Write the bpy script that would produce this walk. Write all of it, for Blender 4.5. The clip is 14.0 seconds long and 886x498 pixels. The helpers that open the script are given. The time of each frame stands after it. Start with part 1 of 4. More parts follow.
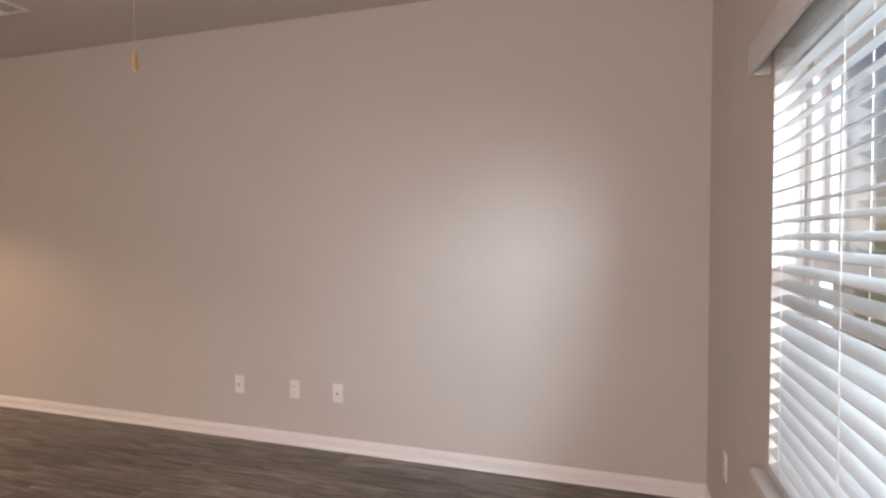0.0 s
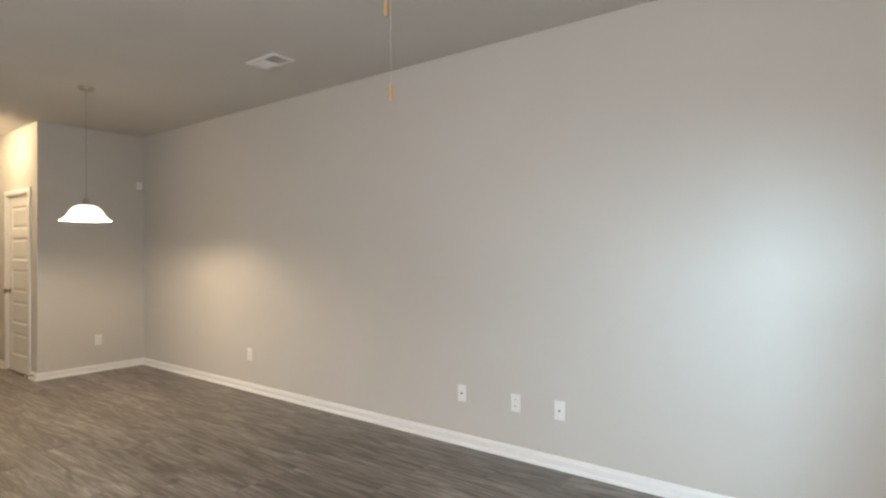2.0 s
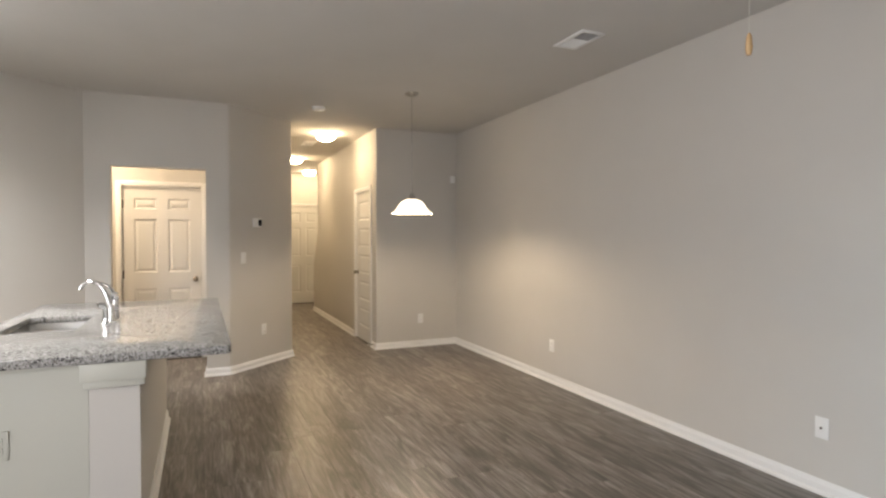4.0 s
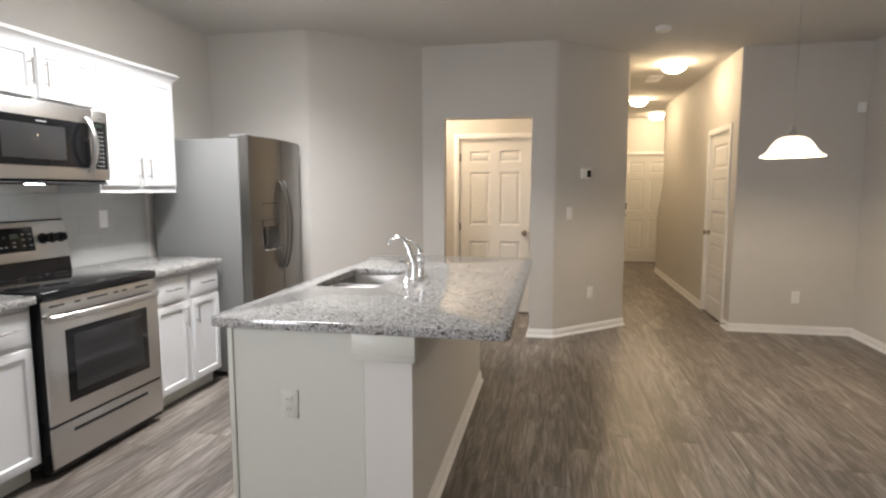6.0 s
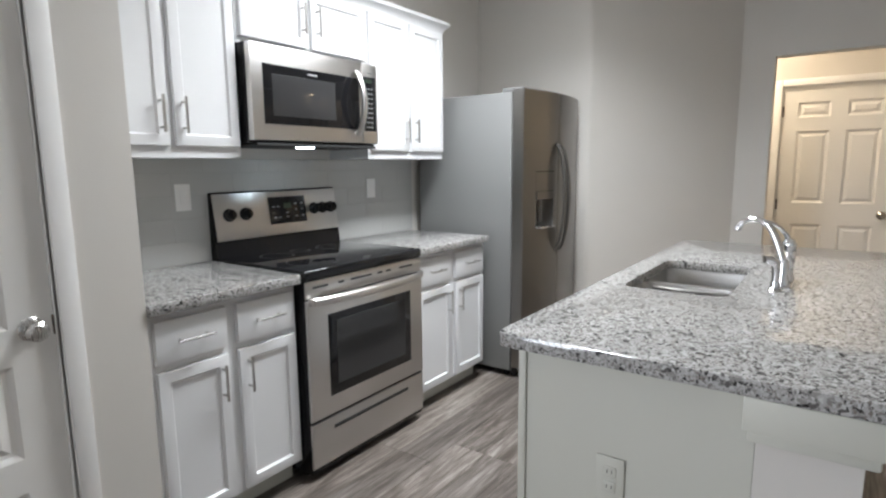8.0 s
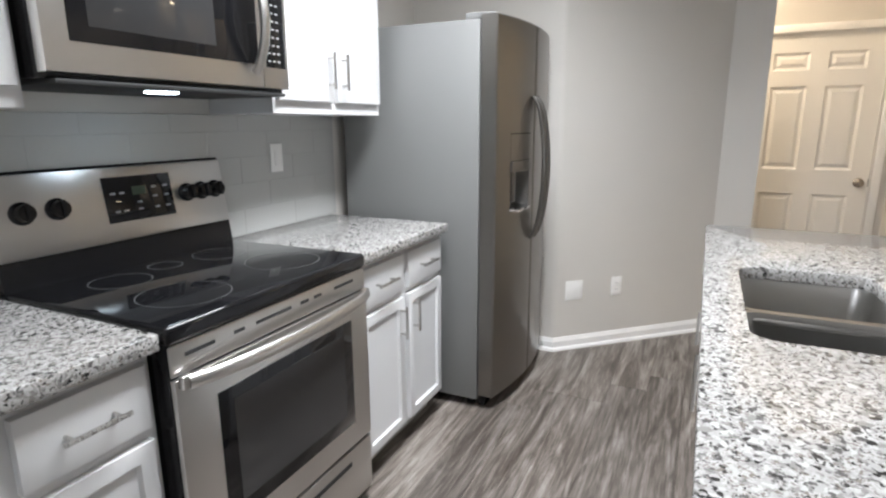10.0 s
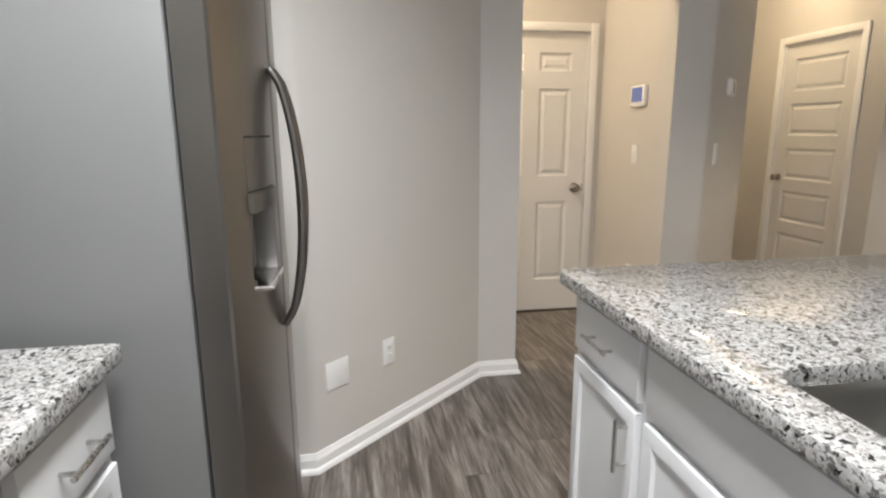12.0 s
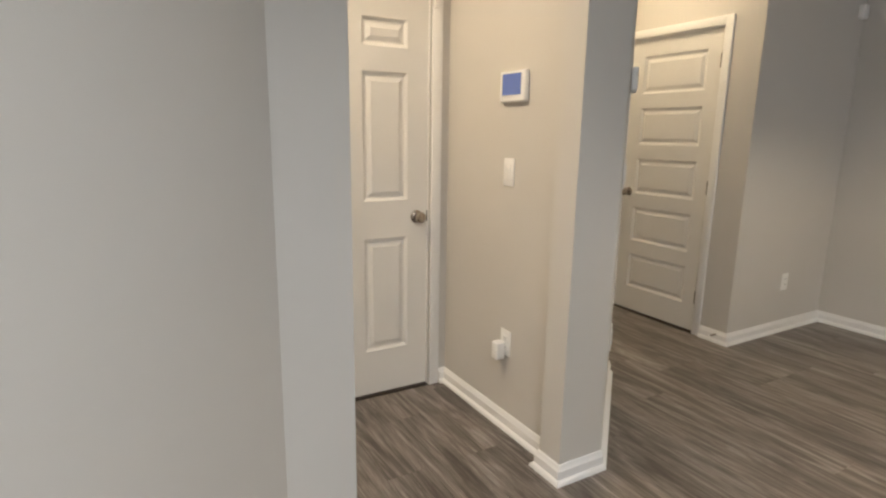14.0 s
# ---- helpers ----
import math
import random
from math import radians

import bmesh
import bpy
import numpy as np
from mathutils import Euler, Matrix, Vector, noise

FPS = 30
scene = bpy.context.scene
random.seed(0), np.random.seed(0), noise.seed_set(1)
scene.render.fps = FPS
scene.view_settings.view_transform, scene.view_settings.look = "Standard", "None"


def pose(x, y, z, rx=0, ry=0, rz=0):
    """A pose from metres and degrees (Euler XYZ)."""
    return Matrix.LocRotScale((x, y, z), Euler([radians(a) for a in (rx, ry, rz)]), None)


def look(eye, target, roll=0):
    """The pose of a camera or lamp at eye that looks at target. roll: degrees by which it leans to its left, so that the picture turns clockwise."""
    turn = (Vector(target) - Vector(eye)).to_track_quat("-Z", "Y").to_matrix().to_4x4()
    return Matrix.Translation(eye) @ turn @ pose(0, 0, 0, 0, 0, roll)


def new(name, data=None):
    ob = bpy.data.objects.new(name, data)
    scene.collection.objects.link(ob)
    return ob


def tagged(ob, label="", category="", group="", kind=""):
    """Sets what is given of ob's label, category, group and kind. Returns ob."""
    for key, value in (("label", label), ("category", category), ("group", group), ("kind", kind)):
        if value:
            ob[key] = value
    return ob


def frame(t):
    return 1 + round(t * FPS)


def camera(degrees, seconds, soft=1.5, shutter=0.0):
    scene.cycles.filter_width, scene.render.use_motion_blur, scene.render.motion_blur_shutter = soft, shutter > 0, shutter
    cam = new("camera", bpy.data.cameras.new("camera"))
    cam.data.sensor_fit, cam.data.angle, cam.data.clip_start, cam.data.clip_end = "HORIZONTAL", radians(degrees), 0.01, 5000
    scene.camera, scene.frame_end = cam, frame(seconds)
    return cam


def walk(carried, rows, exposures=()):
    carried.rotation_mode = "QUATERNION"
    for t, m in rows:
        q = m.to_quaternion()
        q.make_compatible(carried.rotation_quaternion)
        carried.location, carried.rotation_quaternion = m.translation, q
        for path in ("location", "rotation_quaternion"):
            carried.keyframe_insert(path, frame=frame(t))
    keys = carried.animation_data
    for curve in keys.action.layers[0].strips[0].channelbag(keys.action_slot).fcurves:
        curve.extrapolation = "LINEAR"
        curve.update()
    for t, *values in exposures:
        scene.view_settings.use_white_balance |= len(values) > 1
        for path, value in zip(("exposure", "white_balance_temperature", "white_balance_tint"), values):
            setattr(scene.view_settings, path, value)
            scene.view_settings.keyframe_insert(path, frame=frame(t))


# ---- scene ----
cam = camera(77.1, 14.0, soft=2.3)
PATH = [
    (0, (-0.718, 0.704, 1.353), (-1.336, 2.606, 1.309), 0.1),
    (0.5, (-0.802, 0.693, 1.349), (-1.572, 2.538, 1.315), 0.2),
    (1, (-0.849, 0.701, 1.351), (-1.774, 2.474, 1.325), -0.1),
    (1.5, (-0.882, 0.695, 1.346), (-1.949, 2.387, 1.337), -0.2),
    (2, (-0.922, 0.642, 1.35), (-2.13, 2.236, 1.359), -0.2),
    (2.5, (-0.965, 0.683, 1.373), (-2.339, 2.136, 1.384), -0.4),
    (3, (-1.0, 0.703, 1.361), (-2.553, 1.962, 1.376), -0.5),
    (3.2, (-1.043, 0.704, 1.356), (-2.658, 1.884, 1.37), -0.5),
    (5.3, (-1.698, 0.943, 1.473), (-3.691, 0.956, 1.302), 0.3),
    (5.5, (-1.791, 0.985, 1.442), (-3.78, 0.871, 1.263), 0.2),
    (6, (-2.0, 1.0, 1.4), (-3.95, 0.613, 1.189), -0.1),
    (6.5, (-2.184, 0.943, 1.391), (-4.063, 0.308, 1.138), -0.3),
    (7, (-2.358, 0.893, 1.385), (-4.125, -0.001, 1.105), -0.6),
    (7.5, (-2.511, 0.748, 1.342), (-4.152, -0.36, 1.059), -0.6),
    (7.7, (-2.571, 0.604, 1.345), (-4.179, -0.548, 1.049), -0.6),
    (9.8, (-3.299, -0.236, 1.348), (-5.027, -1.148, 0.92), -0.2),
    (10, (-3.374, -0.321, 1.347), (-5.14, -1.152, 0.907), -0.3),
    (10.5, (-3.576, -0.56, 1.302), (-5.45, -1.122, 0.887), -0.8),
    (11, (-3.823, -0.744, 1.311), (-5.764, -0.979, 0.891), -0.5),
    (11.5, (-4.152, -0.831, 1.299), (-6.107, -0.781, 0.882), -0.7),
    (12, (-4.493, -0.886, 1.31), (-6.425, -0.574, 0.898), -0.3),
    (12.5, (-4.843, -0.872, 1.296), (-6.729, -0.337, 0.897), 0.0),
    (13, (-5.198, -0.83, 1.307), (-7.008, -0.086, 0.899), 0.6),
    (13.5, (-5.49, -0.721, 1.334), (-7.236, 0.164, 0.922), 0.7),
    (14, (-5.832, -0.572, 1.33), (-7.53, 0.401, 0.919), 0.9),
]
# exposure and white balance settle while the camera turns from the window
EXPO = [(0.0, 0.12, 7900, 32), (0.5, 0.36, 7450, 22), (1.0, 0.5, 7000, 15), (1.6, 0.58, 6650, 11), (3.2, 0.55, 6500, 11), (5.3, 0.52, 6350, 12), (6.5, 0.36, 6200, 11), (7.7, 0.25, 5950, 9),
        (9.8, 0.42, 5950, 10), (12.0, 0.3, 6150, 10), (14.0, 0.3, 6100, 9)]
walk(cam, [(t, look(eye, target, roll)) for t, eye, target, roll in PATH], EXPO)

# ---- light ----
world = bpy.data.worlds.new("sky")
scene.world = world
world.use_nodes = True
wn = world.node_tree.nodes
sky = wn.new("ShaderNodeTexSky")
sky.sky_type, sky.sun_disc = "NISHITA", False
sky.sun_elevation, sky.sun_rotation = radians(64), radians(156)
wn["Background"].inputs["Strength"].default_value = 0.055
world.node_tree.links.new(sky.outputs[0], wn["Background"].inputs["Color"])


def lamp(name, kind, energy, color, m, **more):
    data = bpy.data.lights.new(name, kind)
    data.energy, data.color = energy, color
    for key, value in more.items():
        if key == "size":
            data.size = value
        if key == "size_y":
            data.shape, data.size_y = "RECTANGLE", value
        if key == "radius":
            data.shadow_soft_size = value
        if key == "angle":
            data.angle = value
        if key == "spread":
            data.spread = value
    ob = new(name, data)
    ob.matrix_world = m
    return ob


lamp("sun", "SUN", 2.0, (1, 0.95, 0.88), look((0, 0, 20), (4, 9, 0)), angle=radians(0.6))
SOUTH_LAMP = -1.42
WIN_Y0, WIN_Y1, WIN_Z0, WIN_Z1 = 1.45, 2.57, 0.65, 1.905
DAY_W, FILL_W, PENDANT_W, HALL_E, ALCOVE_E, KITCHEN_E = 105, 56, 29, 60, 160, 9
lamp("window_skylight", "AREA", DAY_W, (0.56, 0.83, 1.0), look((0.80, 0.50, 1.85), (-0.5, 2.15, 1.28)), size=0.85, size_y=0.85)
# fill lamp added in an unseen south opening to brighten the long wall
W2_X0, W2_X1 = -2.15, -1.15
lamp("unseen_fill_lamp", "AREA", FILL_W, (0.98, 0.98, 1.0), look((-1.65, SOUTH_LAMP, 1.28), (-1.65, 3, 1.28)), size=0.95, size_y=1.18)

# ---- materials ----


def mat(name):
    m = bpy.data.materials.new(name)
    m.use_nodes = True
    return m, m.node_tree.nodes, m.node_tree.links, m.node_tree.nodes["Principled BSDF"]


def node(nodes, kind, **inputs):
    n = nodes.new(kind)
    for key, value in inputs.items():
        n.inputs[key.replace("_", " ")].default_value = value
    return n


def ramp(nodes, stops):
    r = nodes.new("ShaderNodeValToRGB")
    while len(r.color_ramp.elements) < len(stops):
        r.color_ramp.elements.new(0.5)
    for e, (p, c) in zip(r.color_ramp.elements, stops):
        e.position, e.color = p, (*c, 1)
    return r


def painted(name, color, rough=0.5, grain=0.0, scale=260.0, vary=0.04, spec=0.5, metal=0.0):
    """Paint or plastic with slight mottling at two scales and a fine relief."""
    m, n, l, b = mat(name)
    pos = n.new("ShaderNodeNewGeometry")
    big = node(n, "ShaderNodeTexNoise", Scale=1.7, Detail=4.0)
    fine = node(n, "ShaderNodeTexNoise", Scale=scale, Detail=2.0)
    l.new(pos.outputs["Position"], big.inputs["Vector"])
    l.new(pos.outputs["Position"], fine.inputs["Vector"])
    lo, hi = [c * (1 - vary) for c in color], [min(c * (1 + vary), 1) for c in color]
    r = ramp(n, [(0.3, lo), (0.7, hi)])
    l.new(big.outputs["Fac"], r.inputs["Fac"])
    l.new(r.outputs["Color"], b.inputs["Base Color"])
    b.inputs["Roughness"].default_value, b.inputs["Metallic"].default_value = rough, metal
    b.inputs["Specular IOR Level"].default_value = spec
    if grain:
        bump = node(n, "ShaderNodeBump", Strength=grain, Distance=0.002)
        l.new(fine.outputs["Fac"], bump.inputs["Height"])
        l.new(bump.outputs["Normal"], b.inputs["Normal"])
    return m


def brushed(name, color, rough=0.28, along="z", streak=0.1):
    """Brushed metal: fine streaks along one axis."""
    m, n, l, b = mat(name)
    pos = n.new("ShaderNodeNewGeometry")
    mp = n.new("ShaderNodeMapping")
    mp.inputs["Scale"].default_value = {"x": (3, 400, 400), "z": (400, 400, 3), "y": (400, 3, 400)}[along]
    nz = node(n, "ShaderNodeTexNoise", Scale=1.0, Detail=3.0)
    l.new(pos.outputs["Position"], mp.inputs["Vector"])
    l.new(mp.outputs["Vector"], nz.inputs["Vector"])
    mr = node(n, "ShaderNodeMapRange", To_Min=rough - streak / 2, To_Max=rough + streak)
    l.new(nz.outputs["Fac"], mr.inputs["Value"])
    l.new(mr.outputs["Result"], b.inputs["Roughness"])
    bump = node(n, "ShaderNodeBump", Strength=0.012, Distance=0.001)
    l.new(nz.outputs["Fac"], bump.inputs["Height"])
    l.new(bump.outputs["Normal"], b.inputs["Normal"])
    b.inputs["Base Color"].default_value, b.inputs["Metallic"].default_value = (*color, 1), 1.0
    return m


def plank_material(name, island):
    """Grey-brown vinyl planks, printed grain running along x, a shade of its own for each plank."""
    m, n, l, b = mat(name)
    geo = n.new("ShaderNodeNewGeometry")
    info = n.new("ShaderNodeObjectInfo")
    rnd = geo.outputs["Random Per Island"] if island else info.outputs["Random"]
    off = node(n, "ShaderNodeMath")
    off.operation = "MULTIPLY"
    off.inputs[1].default_value = 53.0
    l.new(rnd, off.inputs[0])
    add = n.new("ShaderNodeVectorMath")
    l.new(geo.outputs["Position"], add.inputs[0])
    l.new(off.outputs[0], add.inputs[1])
    heights = []
    for sc, det, dist in (((1.0, 8, 1), 8.0, 1.6), ((3, 55, 1), 5.0, 0.6)):
        mp = n.new("ShaderNodeMapping")
        mp.inputs["Scale"].default_value = sc
        nz = node(n, "ShaderNodeTexNoise", Scale=1.6, Detail=det, Distortion=dist, Roughness=0.62)
        l.new(add.outputs[0], mp.inputs["Vector"])
        l.new(mp.outputs["Vector"], nz.inputs["Vector"])
        heights.append(nz)
    mix = node(n, "ShaderNodeMath")
    mix.operation = "MULTIPLY_ADD"
    mix.inputs[1].default_value = 0.4
    l.new(heights[1].outputs["Fac"], mix.inputs[0])
    half = node(n, "ShaderNodeMath")
    half.operation = "MULTIPLY"
    half.inputs[1].default_value = 0.6
    l.new(heights[0].outputs["Fac"], half.inputs[0])
    l.new(half.outputs[0], mix.inputs[2])
    r = ramp(n, [(0.35, (0.056, 0.044, 0.036)), (0.45, (0.112, 0.093, 0.079)), (0.54, (0.210, 0.183, 0.161)), (0.65, (0.36, 0.330, 0.302))])
    l.new(mix.outputs[0], r.inputs["Fac"])
    tone = node(n, "ShaderNodeMapRange", To_Min=0.74, To_Max=1.16)
    l.new(rnd, tone.inputs["Value"])
    hsv = n.new("ShaderNodeHueSaturation")
    l.new(tone.outputs["Result"], hsv.inputs["Value"])
    l.new(r.outputs["Color"], hsv.inputs["Color"])
    l.new(hsv.outputs["Color"], b.inputs["Base Color"])
    rr = node(n, "ShaderNodeMapRange", To_Min=0.24, To_Max=0.46)
    l.new(heights[1].outputs["Fac"], rr.inputs["Value"])
    l.new(rr.outputs["Result"], b.inputs["Roughness"])
    bump = node(n, "ShaderNodeBump", Strength=0.12, Distance=0.002)
    l.new(mix.outputs[0], bump.inputs["Height"])
    l.new(bump.outputs["Normal"], b.inputs["Normal"])
    return m


def granite_material():
    """Speckled white, grey, brown and black polished granite."""
    m, n, l, b = mat("granite")
    geo = n.new("ShaderNodeNewGeometry")
    warp = node(n, "ShaderNodeTexNoise", Scale=60.0, Detail=3.0)
    l.new(geo.outputs["Position"], warp.inputs["Vector"])
    mixv = n.new("ShaderNodeVectorMath")
    mixv.operation = "MULTIPLY_ADD"
    mixv.inputs[1].default_value = (0.02, 0.02, 0.02)
    l.new(warp.outputs["Color"], mixv.inputs[0])
    l.new(geo.outputs["Position"], mixv.inputs[2])
    cols = []
    for scale, stops in ((122.0, [(0.0, (0.022, 0.021, 0.021)), (0.11, (0.10, 0.095, 0.092)), (0.27, (0.235, 0.228, 0.217)), (0.50, (0.36, 0.352, 0.342)), (0.76, (0.455, 0.447, 0.436))]),
                         (235.0, [(0.0, (0.03, 0.029, 0.028)), (0.12, (0.185, 0.165, 0.148)), (0.30, (0.335, 0.326, 0.315)), (0.58, (0.42, 0.412, 0.40))])):
        v = node(n, "ShaderNodeTexVoronoi", Scale=scale)
        l.new(mixv.outputs[0], v.inputs["Vector"])
        sep = n.new("ShaderNodeSeparateColor")
        l.new(v.outputs["Color"], sep.inputs[0])
        r = ramp(n, stops)
        r.color_ramp.interpolation = "CONSTANT"
        l.new(sep.outputs[0], r.inputs["Fac"])
        cols.append(r)
    big = node(n, "ShaderNodeTexNoise", Scale=38.0, Detail=3.0)
    l.new(geo.outputs["Position"], big.inputs["Vector"])
    fac = ramp(n, [(0.44, (0, 0, 0)), (0.56, (1, 1, 1))])
    l.new(big.outputs["Fac"], fac.inputs["Fac"])
    mx = n.new("ShaderNodeMix")
    mx.data_type = "RGBA"
    l.new(fac.outputs["Color"], mx.inputs["Factor"])
    l.new(cols[0].outputs["Color"], mx.inputs[6])
    l.new(cols[1].outputs["Color"], mx.inputs[7])
    l.new(mx.outputs[2], b.inputs["Base Color"])
    b.inputs["Roughness"].default_value = 0.12
    b.inputs["Specular IOR Level"].default_value = 0.6
    return m


def glowing(name, color, strength, rough=0.3, base=(0.9, 0.88, 0.84)):
    m, n, l, b = mat(name)
    b.inputs["Base Color"].default_value = (*base, 1)
    b.inputs["Roughness"].default_value = rough
    b.inputs["Emission Color"].default_value, b.inputs["Emission Strength"].default_value = (*color, 1), strength
    return m


def tile_material():
    """Glossy pale grey wall tile, each one a little different."""
    m, n, l, b = mat("grey_glazed_tile")
    info = n.new("ShaderNodeObjectInfo")
    r = ramp(n, [(0.0, (0.47, 0.47, 0.455)), (1.0, (0.49, 0.49, 0.475))])
    l.new(info.outputs["Random"], r.inputs["Fac"])
    geo = n.new("ShaderNodeNewGeometry")
    nz = node(n, "ShaderNodeTexNoise", Scale=14.0, Detail=2.0)
    l.new(geo.outputs["Position"], nz.inputs["Vector"])
    bump = node(n, "ShaderNodeBump", Strength=0.08, Distance=0.004)
    l.new(nz.outputs["Fac"], bump.inputs["Height"])
    l.new(bump.outputs["Normal"], b.inputs["Normal"])
    l.new(r.outputs["Color"], b.inputs["Base Color"])
    b.inputs["Roughness"].default_value = 0.12
    return m


WALL = painted("greige_wall_paint", (0.620, 0.593, 0.553), 0.62, 0.10, 180, 0.015, 0.3)
CEIL = painted("ceiling_paint", (0.64, 0.62, 0.59), 0.9, 0.2, 120, 0.02, 0.2)
TRIM = painted("white_trim_paint", (0.86, 0.85, 0.835), 0.33, 0.03, 90, 0.02)
DOOR = painted("white_door_paint", (0.78, 0.765, 0.735), 0.38, 0.05, 140, 0.02)
CAB = painted("white_cabinet_paint", (0.70, 0.70, 0.703), 0.32, 0.02, 120, 0.015)
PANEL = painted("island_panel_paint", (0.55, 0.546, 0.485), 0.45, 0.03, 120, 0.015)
PLATE = painted("white_plastic", (0.88, 0.87, 0.85), 0.3, 0, 100, 0.01)
SLOT = painted("dark_slot", (0.02, 0.02, 0.02), 0.7, 0, 100, 0.01)
GRILLE = painted("vent_dark", (0.13, 0.10, 0.09), 0.7, 0, 100, 0.02)
SUB = painted("subfloor", (0.10, 0.09, 0.08), 0.9, 0.2, 40, 0.1)
GROUT = painted("grout", (0.43, 0.43, 0.415), 0.9, 0.2, 300, 0.04)
STEEL_X = brushed("brushed_steel", (0.60, 0.585, 0.565), 0.30, "x")
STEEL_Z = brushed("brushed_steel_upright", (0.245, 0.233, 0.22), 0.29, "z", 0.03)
STEEL_BOWL = brushed("sink_steel", (0.44, 0.43, 0.41), 0.28, "y")
NICKEL = brushed("satin_nickel", (0.55, 0.54, 0.52), 0.26, "z", 0.06)
BRONZE = brushed("worn_nickel", (0.40, 0.36, 0.32), 0.25, "z", 0.06)
# hinge and latch metal; also paints the shade in the gap under doors
DARK_METAL_AND_GAP = brushed("dark_bronze_and_gap_shade", (0.11, 0.095, 0.085), 0.35, "z", 0.04)
CHROME = brushed("chrome", (0.85, 0.85, 0.86), 0.07, "z", 0.02)
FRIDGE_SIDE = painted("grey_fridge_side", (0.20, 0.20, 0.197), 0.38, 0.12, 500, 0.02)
BLACK = painted("black_enamel", (0.010, 0.010, 0.011), 0.16, 0.0, 100, 0.05, 0.28)
BLACK_GLASS = painted("black_glass", (0.008, 0.008, 0.009), 0.04, 0.0, 100, 0.05, 0.38)
OVEN_GLASS = painted("smoked_oven_glass", (0.035, 0.035, 0.036), 0.06, 0.0, 100, 0.05)
RING = painted("burner_ring_print", (0.12, 0.12, 0.12), 0.3, 0.0, 100, 0.02)
LEGEND = painted("pale_legend_print", (0.32, 0.32, 0.32), 0.5, 0.0, 100, 0.02)
DISPLAY = glowing("green_display", (0.10, 0.30, 0.18), 0.02, base=(0.02, 0.03, 0.02))
SCREEN = glowing("alarm_screen", (0.16, 0.22, 0.45), 0.5, base=(0.03, 0.03, 0.05))
GRANITE = granite_material()
TILE = tile_material()
PLANK = plank_material("vinyl_plank", False)
PLANK_FAR = plank_material("vinyl_plank_joined", True)
SLAT = painted("white_blind_slat", (0.70, 0.735, 0.74), 0.4, 0.0, 100, 0.02)
WOOD_BEAD = painted("wooden_pull", (0.55, 0.36, 0.18), 0.4, 0.1, 90, 0.1)
CORD = painted("pale_cord", (0.7, 0.68, 0.62), 0.6, 0, 90, 0.02)
SIDING = painted("tan_siding", (0.55, 0.40, 0.28), 0.8, 0.3, 60, 0.1)
ROOFING = painted("grey_shingle", (0.16, 0.16, 0.17), 0.9, 0.4, 60, 0.15)
GRASS = painted("lawn", (0.07, 0.10, 0.035), 0.95, 0.6, 40, 0.35)
KITCHEN_GLOW = glowing("kitchen_diffuser", (1.0, 0.985, 0.95), KITCHEN_E)
HALL_GLOW = glowing("hall_dome_glass", (1.0, 0.76, 0.46), HALL_E)
ALCOVE_GLOW = glowing("alcove_dome_glass", (1.0, 0.78, 0.52), ALCOVE_E)
SHADE_GLOW = glowing("pendant_glass", (1.0, 0.84, 0.62), 1.5)
HOOD_GLOW = glowing("hood_lens", (0.80, 0.93, 1.0), 40.0)


def glass_material():
    m, n, l, b = mat("window_glass")
    b.inputs["Base Color"].default_value = (1, 1, 1, 1)
    b.inputs["Roughness"].default_value, b.inputs["Transmission Weight"].default_value, b.inputs["IOR"].default_value = 0.0, 1.0, 1.45
    return m


GLASS = glass_material()

# ---- mesh helpers ----


def box(bm, x0, y0, z0, x1, y1, z1, bevel=0.0, seg=2):
    x0, x1 = min(x0, x1), max(x0, x1)
    y0, y1 = min(y0, y1), max(y0, y1)
    z0, z1 = min(z0, z1), max(z0, z1)
    made = bmesh.ops.create_cube(bm, size=1, matrix=Matrix.LocRotScale(((x0 + x1) / 2, (y0 + y1) / 2, (z0 + z1) / 2), None, (x1 - x0, y1 - y0, z1 - z0)))
    if bevel:
        edges = list({e for v in made["verts"] for e in v.link_edges})
        bmesh.ops.bevel(bm, geom=edges, offset=bevel, segments=seg, affect="EDGES", profile=0.5)
    return bm


def boxed(*args, **more):
    return box(bmesh.new(), *args, **more)


def rod(bm, a, b, r0, r1=None, n=14):
    """A cylinder or cone from a to b."""
    a, b = Vector(a), Vector(b)
    d = b - a
    turn = d.to_track_quat("Z", "Y").to_matrix().to_4x4()
    bmesh.ops.create_cone(bm, cap_ends=True, segments=n, radius1=r0, radius2=r0 if r1 is None else r1, depth=d.length,
                          matrix=Matrix.Translation((a + b) / 2) @ turn)
    return bm


def lathe(bm, profile, at=(0, 0, 0), n=28, axis="z"):
    """Turns (radius, height) pairs about an axis."""
    rings = []
    for r, h in profile:
        ring = []
        for k in range(n):
            a = 2 * math.pi * k / n
            p = (r * math.cos(a), r * math.sin(a), h)
            p = {"z": p, "y": (p[0], p[2], p[1]), "x": (p[2], p[0], p[1])}[axis]
            ring.append(bm.verts.new(Vector(p) + Vector(at)))
        rings.append(ring)
    for p, q in zip(rings, rings[1:]):
        for k in range(n):
            bm.faces.new((p[k], p[(k + 1) % n], q[(k + 1) % n], q[k]))
    for ring in (rings[0], rings[-1]):
        bm.faces.new(ring)
    bmesh.ops.remove_doubles(bm, verts=bm.verts, dist=1e-5)
    bmesh.ops.recalc_face_normals(bm, faces=bm.faces)
    return bm


